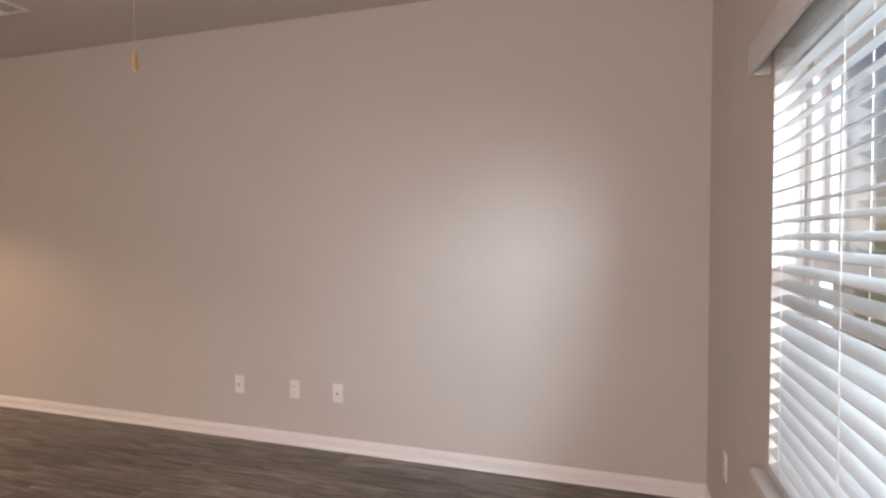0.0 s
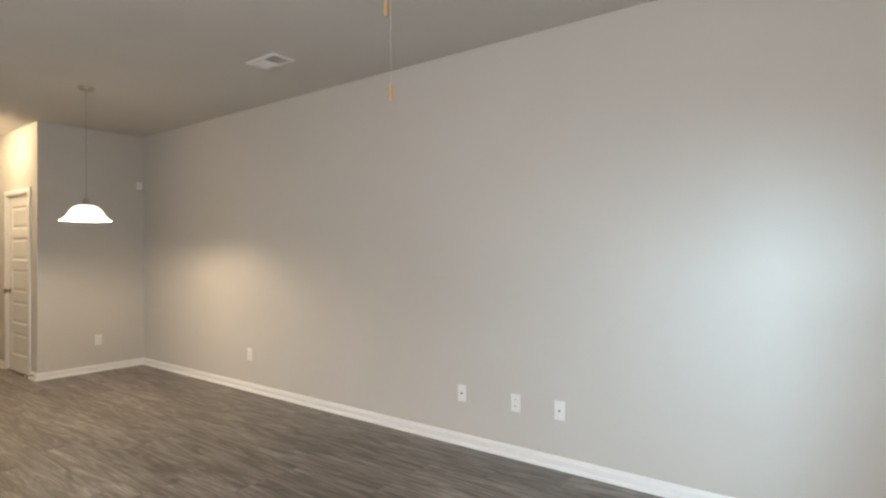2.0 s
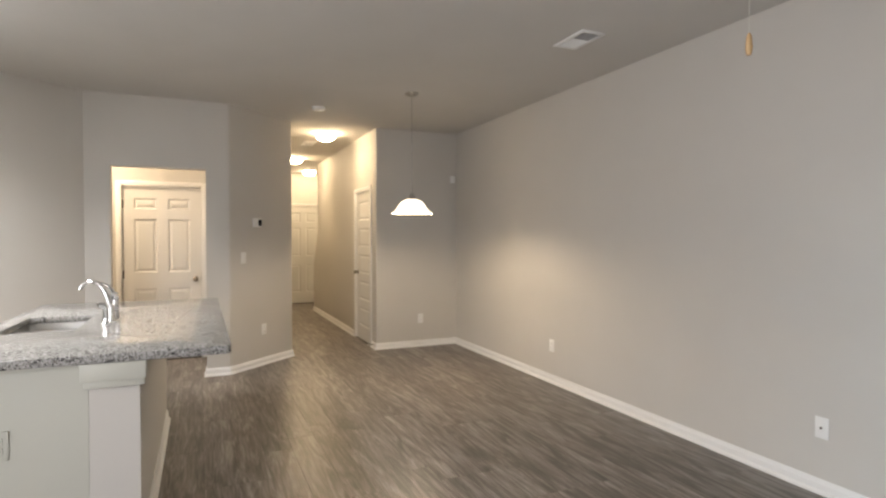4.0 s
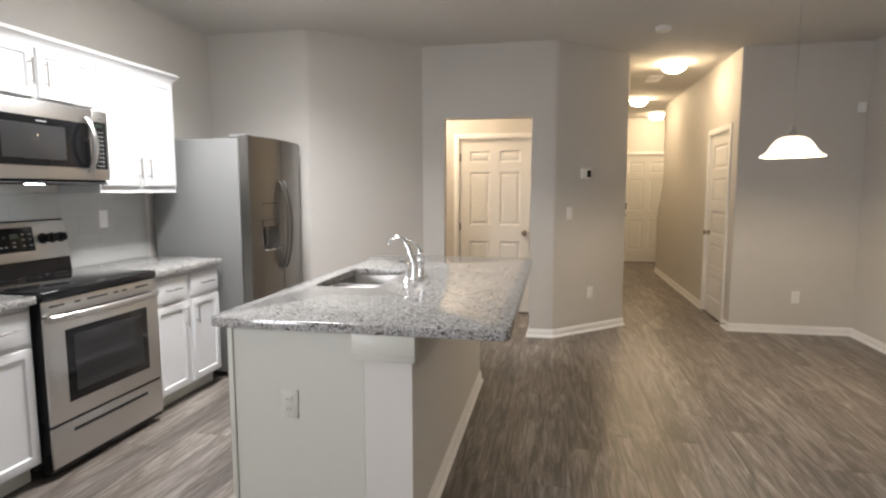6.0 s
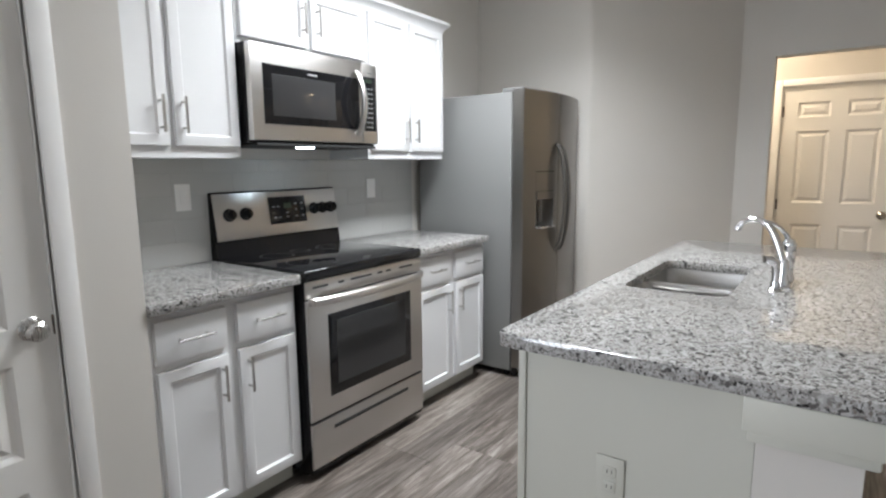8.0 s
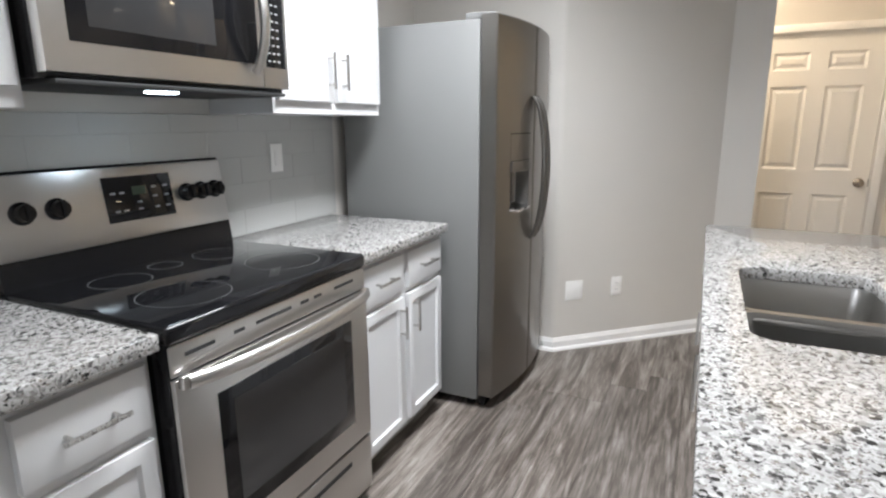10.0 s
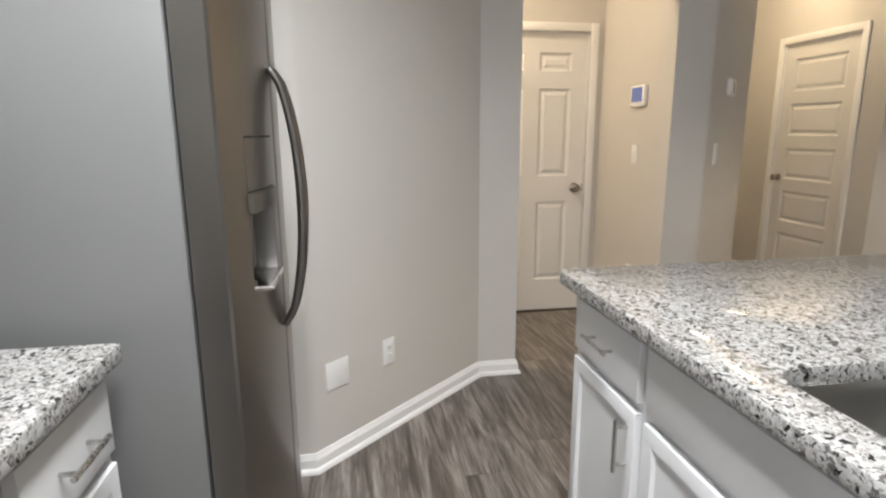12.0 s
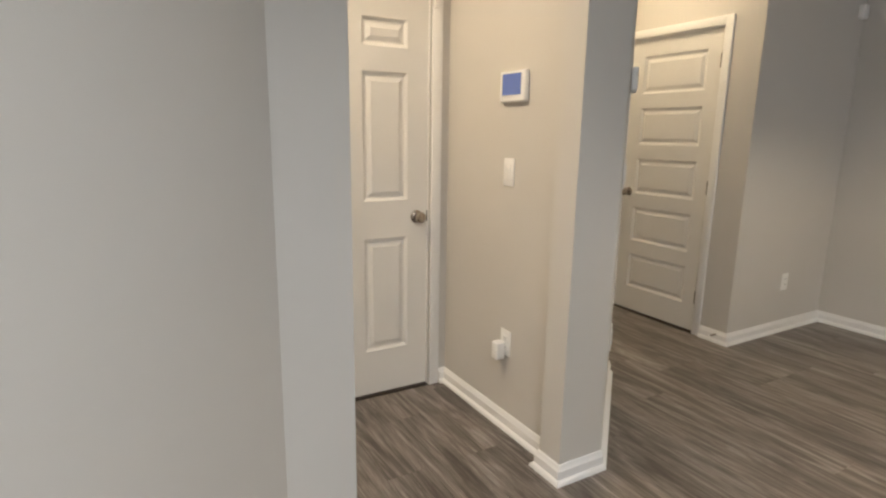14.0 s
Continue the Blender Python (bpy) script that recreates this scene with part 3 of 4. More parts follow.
# ---- kitchen cabinets ----
def pull(parent, x, z, y, upright=True, length=0.135):
    b = bmesh.new()
    h = length / 2
    if upright:
        rod(b, (x, y - 0.030, z - h), (x, y - 0.030, z + h), 0.0055, n=10)
        for s in (-1, 1):
            rod(b, (x, y, z + s * h * 0.72), (x, y - 0.030, z + s * h * 0.72), 0.0045, n=8)
    else:
        rod(b, (x - h, y - 0.030, z), (x + h, y - 0.030, z), 0.0055, n=10)
        for s in (-1, 1):
            rod(b, (x + s * h * 0.72, y, z), (x + s * h * 0.72, y - 0.030, z), 0.0045, n=8)
    return part("handle", b, NICKEL, parent, "brushed nickel bar pull")


def shaker(parent, x0, z0, x1, z1, name="door", handle=None):
    """A framed cabinet front 19 mm proud of the face frame, which lies at local y = 0."""
    slab = name == "drawer"
    bm = inset_front(bmesh.new(), x0, z0, x1, z1, -0.020, 0.0195, 0.0 if slab else 0.055, 0.010, 0.009, 0.003)
    d = part(name, bm, CAB, parent)
    if handle:
        pull(d, handle[0], handle[1], -0.020, handle[2])
    return d


def base_unit(at, rz, width, label, depth=0.60, drawers=2, doors=2, false_front=False, group="kitchen base cabinets"):
    c = thing("base_cabinet", at, rz, label, "cabinet", group)
    b = bmesh.new()
    if false_front:
        box(b, 0.0005, 0.0, 0.10, width - 0.0005, depth, 0.66)
        box(b, 0.0005, 0.0, 0.6605, width - 0.0005, 0.02, 0.874)
    else:
        box(b, 0.0005, 0.0, 0.10, width - 0.0005, depth, 0.874)
    part("body", b, CAB, c)
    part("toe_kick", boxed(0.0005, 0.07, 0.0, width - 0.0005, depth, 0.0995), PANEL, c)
    g, mid = 0.020, 0.045
    n = doors
    w = (width - 2 * g - (n - 1) * mid) / n
    for k in range(n):
        x0 = g + k * (w + mid)
        x1 = x0 + w
        inner = x1 - 0.032 if (n == 2 and k == 0) or (n == 1) else x0 + 0.032
        shaker(c, x0, 0.115, x1, 0.672, "door", (inner, 0.575, True))
        if not false_front:
            shaker(c, x0, 0.700, x1, 0.848, "drawer", ((x0 + x1) / 2, 0.774, False))
    if false_front:
        shaker(c, g, 0.700, width - g, 0.848, "drawer")
    return c


base_unit((-3.518, SOUTH - 0.035, 0), 180, 0.605, "white shaker base cabinet with two drawers and doors", depth=0.59)
base_unit((-4.910, SOUTH - 0.035, 0), 180, 0.69, "white shaker base cabinet between range and refrigerator", depth=0.59)


def counter_top(name, x0, y0, x1, y1, z0, z1, radius, label, hole=None):
    bm = bmesh.new()

    def loop(ax, ay, bx, by, r):
        vs = []
        for cx, cy, a0 in ((bx - r, by - r, 0), (ax + r, by - r, 90), (ax + r, ay + r, 180), (bx - r, ay + r, 270)):
            for k in range(6):
                a = radians(a0 + 18 * k)
                vs.append(bm.verts.new((cx + r * math.cos(a), cy + r * math.sin(a), z1)))
        return [bm.edges.new((vs[k], vs[(k + 1) % len(vs)])) for k in range(len(vs))]
    edges = loop(x0, y0, x1, y1, radius)
    rim = list(edges)
    if hole:
        edges += loop(*hole)
    bmesh.ops.triangle_fill(bm, edges=edges, use_beauty=True, use_dissolve=False)
    faces = list(bm.faces)
    made = bmesh.ops.extrude_face_region(bm, geom=faces)
    down = [v for v in made["geom"] if isinstance(v, bmesh.types.BMVert)]
    bmesh.ops.translate(bm, verts=down, vec=(0, 0, z0 - z1))
    bmesh.ops.recalc_face_normals(bm, faces=bm.faces)
    sharp = [e for e in bm.edges if len(e.link_faces) == 2 and e.calc_face_angle(0) > 1.2 and abs(e.verts[0].co.z - e.verts[1].co.z) < 1e-5]
    bmesh.ops.bevel(bm, geom=sharp, offset=0.004, segments=2, affect="EDGES", profile=0.5)
    return tagged(new(name, mesh_of(name, bm, GRANITE)), label, "countertop")


CT0, CT1 = 0.876, 0.914
counter_top("countertop", -4.125, KITCHEN + 0.002, -3.512, SOUTH + 0.012, CT0, CT1, 0.006, "speckled grey granite worktop beside the pantry wall")
counter_top("countertop", -5.600, KITCHEN + 0.002, -4.907, SOUTH + 0.012, CT0, CT1, 0.006, "speckled grey granite worktop between range and refrigerator")

UP_Y = -1.685


def upper_unit(x_right, width, z0, z1, door_z0, label, handles):
    c = thing("wall_cabinet", (x_right, UP_Y, 0), 180, label, "cabinet", "kitchen wall cabinets")
    part("body", boxed(0.0005, 0.0, z0, width - 0.0005, UP_Y - KITCHEN - 0.001, z1), CAB, c)
    g, mid = 0.015, 0.028
    w = (width - 2 * g - mid) / 2
    for k in range(2):
        x0 = g + k * (w + mid)
        x1 = x0 + w
        inner = x1 - 0.03 if k == 0 else x0 + 0.03
        shaker(c, x0, door_z0, x1, z1 - 0.012, "door", (inner, door_z0 + handles, True))
    return c


UZ0, UZ1 = 1.385, 2.155
upper_unit(-3.515, 0.608, UZ0, UZ1, UZ0 + 0.045, "white shaker wall cabinet with two tall doors", 0.115)
upper_unit(-4.126, 0.776, 1.862, UZ1, 1.888, "short white shaker cabinet above the microwave", 0.125)
upper_unit(-4.907, 0.69, UZ0, UZ1, UZ0 + 0.045, "white shaker wall cabinet beside the refrigerator", 0.115)
crown = sweep(bmesh.new(), [(-5.598, KITCHEN + 0.002), (-5.598, UP_Y), (-3.513, UP_Y)],
              [(0, UZ1 - 0.010), (0.006, UZ1 - 0.010), (0.010, UZ1 + 0.010), (0.026, UZ1 + 0.030), (0.040, UZ1 + 0.040), (0.042, UZ1 + 0.058), (0, UZ1 + 0.058)])
tagged(new("crown_moulding", mesh_of("crown_moulding", crown, CAB)), "white crown moulding along the cabinet tops", "moulding")

# ---- range ----
RX0, RX1 = -4.902, -4.128


def ring(bm, x, y, z, r, t=0.0022, n=48):
    vs = [[bm.verts.new((x + q * math.cos(2 * math.pi * k / n), y + q * math.sin(2 * math.pi * k / n), z)) for k in range(n)] for q in (r - t, r)]
    for k in range(n):
        bm.faces.new((vs[0][k], vs[1][k], vs[1][(k + 1) % n], vs[0][(k + 1) % n]))
    return bm


def make_range():
    W = RX1 - RX0
    st = thing("range", (RX1, -1.372, 0), 180, "freestanding stainless steel electric range with black glass cooktop", "stove")
    # local: x from 0 to W, front to -y; back at y = 0.675
    part("body", boxed(0.003, -0.033, 0.035, W - 0.003, 0.605, 0.885, bevel=0.003), BLACK, st, "black enamel body")
    for x in (0.05, W - 0.05):
        for y in (0.05, 0.52):
            part("foot", rod(bmesh.new(), (x, y, 0.0), (x, y, 0.036), 0.018), BLACK, st)
    top = bmesh.new()
    box(top, 0.0, -0.045, 0.880, W, 0.543, 0.926, bevel=0.012, seg=3)
    top = part("cooktop", top, BLACK_GLASS, st, "black glass cooktop")
    for x, y, r in ((0.20, 0.13, 0.115), (0.58, 0.14, 0.115), (0.21, 0.39, 0.080), (0.57, 0.40, 0.085), (0.385, 0.43, 0.05)):
        part("burner_ring", ring(bmesh.new(), x, y, 0.9264, r), RING, top)
    door = part("oven_door", inset_front(bmesh.new(), 0.006, 0.275, W - 0.006, 0.800, -0.048, 0.014, 0.0, 0, 0, 0.005), STEEL_X, st, "brushed steel oven door")
    part("window", boxed(0.115, -0.0505, 0.360, W - 0.105, -0.0475, 0.725, bevel=0.001), BLACK_GLASS, door, "dark oven window")
    part("inner_glass", boxed(0.160, -0.0520, 0.405, W - 0.150, -0.0506, 0.690), OVEN_GLASS, door)
    pts = []
    for k in range(17):
        u = k / 16
        pts.append((0.03 + u * (W - 0.06), -0.062 - 0.042 * math.sin(math.pi * u) ** 0.6, 0.795))
    hb = tube(bmesh.new(), pts, 0.014, 12)
    bmesh.ops.scale(hb, vec=(1, 1, 1.25), verts=hb.verts, space=Matrix.Translation((0, 0, -0.795)))
    for x in (0.03, W - 0.03):
        box(hb, x - 0.016, -0.066, 0.780, x + 0.016, -0.047, 0.812, bevel=0.004)
    part("door_handle", hb, STEEL_X, door, "bowed steel bar handle")
    trim = part("vent_trim", boxed(0.006, -0.040, 0.806, W - 0.006, -0.0325, 0.878, bevel=0.004), STEEL_X, st, "steel strip with vent slots")
    for x0, x1 in ((0.045, 0.13), (0.19, 0.225), (0.265, 0.40), (0.44, 0.475), (0.50, 0.535), (0.60, 0.70)):
        part("vent_slot", boxed(x0, -0.0415, 0.846, x1, -0.0395, 0.855), SLOT, trim)
    dr = part("drawer", inset_front(bmesh.new(), 0.006, 0.060, W - 0.006, 0.262, -0.045, 0.011, 0.0, 0, 0, 0.005), STEEL_X, st, "brushed steel storage drawer")
    part("finger_slot", boxed(0.13, -0.0465, 0.205, W - 0.13, -0.0445, 0.222, bevel=0.0006), SLOT, dr)
    # backguard: a leaning steel face on a black box
    bg = bmesh.new()
    prof = [(0.546, 0.927), (0.588, 1.222), (0.598, 1.230), (0.606, 1.222), (0.606, 0.86), (0.546, 0.86)]
    a = [bg.verts.new((0.002, y, z)) for y, z in prof]
    c = [bg.verts.new((W - 0.002, y, z)) for y, z in prof]
    bg.faces.new(a), bg.faces.new(c)
    for k in range(len(prof)):
        bg.faces.new((a[k], a[(k + 1) % len(prof)], c[(k + 1) % len(prof)], c[k]))
    bmesh.ops.recalc_face_normals(bg, faces=bg.faces)
    guard = part("backguard", bg, BLACK, st, "black backguard")
    tilt = math.degrees(math.atan2(0.042, 0.295))
    face = Matrix.Translation((0, 0.546, 0.927)) @ Matrix.Rotation(-radians(tilt), 4, "X")

    def on_face(bm):
        bmesh.ops.transform(bm, matrix=face, verts=bm.verts)
        return bm
    part("control_panel", on_face(boxed(0.006, -0.010, 0.075, W - 0.006, 0.0, 0.298, bevel=0.004)), STEEL_X, guard, "brushed steel control panel")
    part("display_window", on_face(boxed(0.310, -0.0125, 0.130, 0.545, -0.0095, 0.268, bevel=0.002)), BLACK_GLASS, guard, "black touch panel")
    part("clock_display", on_face(boxed(0.402, -0.0135, 0.208, 0.448, -0.0126, 0.234)), DISPLAY, guard)
    for x, z in ((0.328, 0.215), (0.358, 0.215), (0.334, 0.160), (0.362, 0.160), (0.412, 0.182), (0.412, 0.160), (0.470, 0.225), (0.512, 0.225), (0.470, 0.195), (0.512, 0.195), (0.470, 0.160), (0.512, 0.160)):
        part("legend", on_face(boxed(x, -0.0132, z, x + 0.017, -0.0127, z + 0.006)), LEGEND, guard)
    for x in (0.080, 0.170, 0.600, 0.660, 0.720):
        kb = lathe(bmesh.new(), [(0, 0), (0.031, 0.0), (0.031, 0.008), (0.025, 0.012), (0.022, 0.034), (0, 0.036)], n=20, axis="y")
        box(kb, -0.006, 0.03, -0.024, 0.006, 0.042, 0.024, bevel=0.002)
        bmesh.ops.transform(kb, matrix=Matrix.Translation((x, -0.010, 0.195)) @ Matrix.Diagonal((1, -1, 1, 1)), verts=kb.verts)
        bmesh.ops.reverse_faces(kb, faces=kb.faces)
        part("knob", on_face(kb), BLACK, guard, "black control knob")
    return st


make_range()

# ---- microwave ----


def make_microwave():
    W, Z0, HH = RX1 - RX0, 1.448, 0.412
    mw = thing("microwave", (RX1, -1.632, Z0), 180, "over-the-range stainless steel microwave with black window", "microwave")
    part("body", boxed(0.003, 0.0, 0.0, W - 0.003, 0.35, HH, bevel=0.003), BLACK, mw, "black body")
    d = part("door", inset_front(bmesh.new(), 0.002, 0.012, 0.655, HH - 0.002, -0.032, 0.032, 0.0, 0, 0, 0.006), STEEL_X, mw, "brushed steel door")
    part("window", boxed(0.060, -0.0345, 0.080, 0.635, -0.0315, 0.330, bevel=0.002), BLACK_GLASS, d, "black glass window")
    part("inner_glass", boxed(0.105, -0.0358, 0.115, 0.470, -0.0346, 0.290, bevel=0.0005), OVEN_GLASS, d)
    part("nameplate", boxed(0.30, -0.0355, 0.305, 0.36, -0.0346, 0.313), LEGEND, d, "small pale nameplate")
    pts = [(0.612, -0.040 - 0.050 * math.sin(math.pi * k / 14) ** 0.7, 0.055 + k / 14 * 0.305) for k in range(15)]
    h = tube(bmesh.new(), pts, 0.012, 12)
    bmesh.ops.scale(h, vec=(1.35, 1, 1), verts=h.verts, space=Matrix.Translation((-0.612, 0, 0)))
    part("door_handle", h, STEEL_X, d, "bowed steel handle")
    p = part("control_panel", inset_front(bmesh.new(), 0.658, 0.012, W - 0.002, HH - 0.002, -0.032, 0.032, 0.0, 0, 0, 0.006), STEEL_X, mw, "steel control panel frame")
    k = part("keypad", boxed(0.668, -0.0345, 0.075, W - 0.018, -0.0315, 0.345, bevel=0.001), BLACK_GLASS, p, "black keypad")
    for r in range(9):
        for c in range(3):
            part("legend", boxed(0.676 + c * 0.021, -0.0352, 0.092 + r * 0.024, 0.688 + c * 0.021, -0.0346, 0.097 + r * 0.024), LEGEND, k)
    part("clock_display", boxed(0.678, -0.0352, 0.315, 0.728, -0.0346, 0.333), DISPLAY, k)
    part("vent_grille", boxed(0.02, -0.028, -0.012, W - 0.02, 0.33, -0.0005, bevel=0.003), SLOT, mw, "dark underside grille")
    part("hood_lens", boxed(0.31, 0.04, -0.016, 0.39, 0.075, -0.0125), HOOD_GLOW, mw, "lit hood lens")
    part("nameplate", boxed(0.70, -0.0335, 0.36, 0.73, -0.0322, 0.368), LEGEND, mw)
    return mw


make_microwave()

# ---- refrigerator ----


def make_fridge():
    X0, W = -5.665, 0.825
    fr = thing("refrigerator", (X0, -1.225, 0), 180, "stainless steel side-by-side refrigerator with a door dispenser", "refrigerator")
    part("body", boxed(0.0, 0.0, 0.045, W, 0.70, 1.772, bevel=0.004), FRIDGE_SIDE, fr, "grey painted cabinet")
    part("toe_grille", boxed(0.02, -0.035, 0.012, W - 0.02, 0.0, 0.06, bevel=0.003), BLACK, fr, "black toe grille")
    for x in (0.06, W - 0.06):
        part("hinge_cover", boxed(x - 0.05, -0.06, 1.773, x + 0.05, 0.07, 1.800, bevel=0.006), FRIDGE_SIDE, fr)
        part("foot", rod(bmesh.new(), (x, 0.05, 0.0), (x, 0.05, 0.046), 0.02), BLACK, fr)
        part("foot", rod(bmesh.new(), (x, 0.62, 0.0), (x, 0.62, 0.046), 0.02), BLACK, fr)

    def front_y(x):
        u = x / W
        return -0.078 - 0.060 * (1 - (2 * u - 1) ** 2)

    def door(x0, x1):
        b = bmesh.new()
        n = 12
        cols = []
        for k in range(n + 1):
            x = x0 + (x1 - x0) * k / n
            cols.append([b.verts.new((x, front_y(x), 0.07)), b.verts.new((x, front_y(x), 1.79)), b.verts.new((x, -0.008, 1.79)), b.verts.new((x, -0.008, 0.07))])
        for p, q in zip(cols, cols[1:]):
            for k in range(4):
                b.faces.new((p[k], p[(k + 1) % 4], q[(k + 1) % 4], q[k]))
        b.faces.new(cols[0]), b.faces.new(cols[-1])
        bmesh.ops.recalc_face_normals(b, faces=b.faces)
        sharp = [e for e in b.edges if e.calc_face_angle(0) > 0.9]
        bmesh.ops.bevel(b, geom=sharp, offset=0.008, segments=3, affect="EDGES", profile=0.5)
        return b
    DX0, DX1, DZ0, DZ1 = 0.118, 0.318, 0.955, 1.165

    def holed_door(x0, x1):
        """The curved door front, open where the dispenser niche goes in."""
        b = bmesh.new()
        xs = [x0, x0 + 0.004, 0.06, DX0, 0.168, 0.218, 0.268, DX1, 0.346, x1 - 0.004, x1]
        zs = [0.07, 0.076, DZ0, DZ1, 1.784, 1.79]
        grid = [[b.verts.new((x, front_y(x) + (0.005 if x in (x0, x1) or z in (0.07, 1.79) else 0.0), z)) for z in zs] for x in xs]
        back = [[b.verts.new((x, -0.008, z)) for z in (0.07, 1.79)] for x in (x0, x1)]
        for a in range(len(xs) - 1):
            for c in range(len(zs) - 1):
                if DX0 - 1e-6 <= xs[a] < DX1 - 1e-6 and c == 2:
                    continue
                b.faces.new((grid[a][c], grid[a + 1][c], grid[a + 1][c + 1], grid[a][c + 1]))
        b.faces.new([*grid[0], back[0][1], back[0][0]])
        b.faces.new([*grid[-1], back[1][1], back[1][0]])
        b.faces.new([g[0] for g in grid] + [back[1][0], back[0][0]])
        b.faces.new([g[-1] for g in grid] + [back[1][1], back[0][1]])
        bmesh.ops.recalc_face_normals(b, faces=b.faces)
        return b
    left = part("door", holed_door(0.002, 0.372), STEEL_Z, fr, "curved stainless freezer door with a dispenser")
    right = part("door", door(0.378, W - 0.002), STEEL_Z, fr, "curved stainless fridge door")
    for dd, x, s in ((left, 0.345, -1), (right, 0.405, 1)):
        y0 = front_y(x)
        pts = [(x, y0 - 0.004 - 0.062 * math.sin(math.pi * k / 20) ** 0.55, 0.79 + 0.68 * k / 20) for k in range(21)]
        h = tube(bmesh.new(), pts, [0.013 - 0.003 * abs(2 * k / 20 - 1) for k in range(21)], 12)
        part("handle", h, STEEL_Z, dd, "long bowed steel handle")
    niche = bmesh.new()
    yb = -0.030
    corners = [(DX0, DZ0), (DX1, DZ0), (DX1, DZ1), (DX0, DZ1)]
    fa = [niche.verts.new((x, front_y(x) + 0.001, z)) for x, z in corners]
    ba = [niche.verts.new((x, yb, z)) for x, z in corners]
    niche.faces.new(ba)
    for k in range(4):
        niche.faces.new((fa[k], fa[(k + 1) % 4], ba[(k + 1) % 4], ba[k]))
    pan = part("dispenser", niche, STEEL_BOWL, left, "dark recessed ice and water dispenser")
    yf = front_y(0.218)

    def curved_plate(x0, x1, z0, z1, proud, thick, n=6):
        """A plate that follows the bow of the door."""
        b = bmesh.new()
        cols = []
        for k in range(n + 1):
            x = x0 + (x1 - x0) * k / n
            y = front_y(x) - proud
            cols.append([b.verts.new((x, y, z0)), b.verts.new((x, y, z1)), b.verts.new((x, y + thick, z1)), b.verts.new((x, y + thick, z0))])
        for p, q in zip(cols, cols[1:]):
            for k in range(4):
                b.faces.new((p[k], p[(k + 1) % 4], q[(k + 1) % 4], q[k]))
        b.faces.new(cols[0]), b.faces.new(cols[-1])
        bmesh.ops.recalc_face_normals(b, faces=b.faces)
        return b
    part("hood", curved_plate(DX0 + 0.001, DX1 - 0.001, DZ1 - 0.034, DZ1 + 0.012, 0.010, 0.045), STEEL_Z, pan, "steel spout hood")
    part("seam", curved_plate(DX0, DX1, DZ1 + 0.0125, DZ1 + 0.016, 0.0008, 0.004), SLOT, pan)
    part("control_strip", curved_plate(DX0, DX1, DZ1 + 0.017, 1.298, 0.0015, 0.006), STEEL_Z, pan, "steel control strip")
    part("seam", curved_plate(DX0, DX1, 1.299, 1.304, 0.0015, 0.006), SLOT, pan)
    part("paddle", boxed(0.195, yf + 0.030, 0.985, 0.240, yf + 0.045, 1.125, bevel=0.004), STEEL_Z, pan)
    tray = bmesh.new()
    box(tray, DX0 + 0.004, yf - 0.026, DZ0 - 0.004, DX1 - 0.004, yf + 0.08, DZ0 + 0.008, bevel=0.004)
    part("drip_tray", tray, CHROME, pan, "bright drip tray")
    part("badge", rod(bmesh.new(), (W - 0.03, front_y(W - 0.03) + 0.004, 1.70), (W - 0.03, front_y(W - 0.03) - 0.002, 1.70), 0.012), CHROME, right)
    return fr


make_fridge()

# ---- island ----
IX0, IX1, IY0, KNEE0, KNEE1 = -5.96, -3.968, -0.265, 0.30, 0.49
setting("wall_island", boxed(IX0, KNEE0, 0, IX1, KNEE1, CT0 - 0.001), WALL, "greige painted knee wall under the island overhang")
setting("baseboard", sweep(bmesh.new(), [(IX0, KNEE1), (IX1, KNEE1), (IX1, KNEE0 + 0.0015)], BASE), TRIM, "white painted baseboard with a shoe moulding")
cap = bmesh.new()
box(cap, IX1 + 0.0005, KNEE0 - 0.02, 0.80, IX1 + 0.075, KNEE1 + 0.03, CT0 - 0.001, bevel=0.004)
box(cap, IX1 + 0.0005, KNEE0 - 0.013, 0.765, IX1 + 0.045, KNEE1 + 0.023, 0.7995, bevel=0.006)
box(cap, IX0, KNEE1 + 0.0005, 0.80, IX1 + 0.0005, KNEE1 + 0.03, CT0 - 0.001)
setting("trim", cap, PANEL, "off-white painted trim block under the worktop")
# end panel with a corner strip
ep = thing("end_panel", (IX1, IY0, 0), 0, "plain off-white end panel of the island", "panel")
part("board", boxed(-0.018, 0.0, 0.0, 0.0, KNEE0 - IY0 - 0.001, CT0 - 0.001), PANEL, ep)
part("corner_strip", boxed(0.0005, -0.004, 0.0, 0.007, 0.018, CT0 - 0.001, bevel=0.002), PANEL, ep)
base_unit((IX0, IY0 + 0.02, 0), 0, 0.40, "white shaker island cabinet with one drawer and door", depth=0.55, doors=1, group="island cabinets")
base_unit((IX0 + 0.40, IY0 + 0.02, 0), 0, 0.90, "white shaker sink cabinet with two doors", depth=0.55, doors=2, false_front=True, group="island cabinets")
dw = thing("dishwasher", (IX0 + 1.302, IY0 + 0.02, 0), 0, "black-topped dishwasher built into the island", "dishwasher")
DWW = 0.605
part("body", boxed(0.003, 0.0, 0.02, DWW - 0.003, 0.55, 0.872), BLACK, dw)
part("door", boxed(0.004, -0.028, 0.11, DWW - 0.004, -0.0005, 0.74, bevel=0.006), STEEL_X, dw, "brushed steel door")
part("control_panel", boxed(0.004, -0.040, 0.744, DWW - 0.004, -0.0005, 0.868, bevel=0.012, seg=3), BLACK, dw, "black rounded control panel")
fl = thing("filler_panel", (IX0 + 1.91, IY0 + 0.02, 0), 0, "narrow white filler beside the dishwasher", "panel")
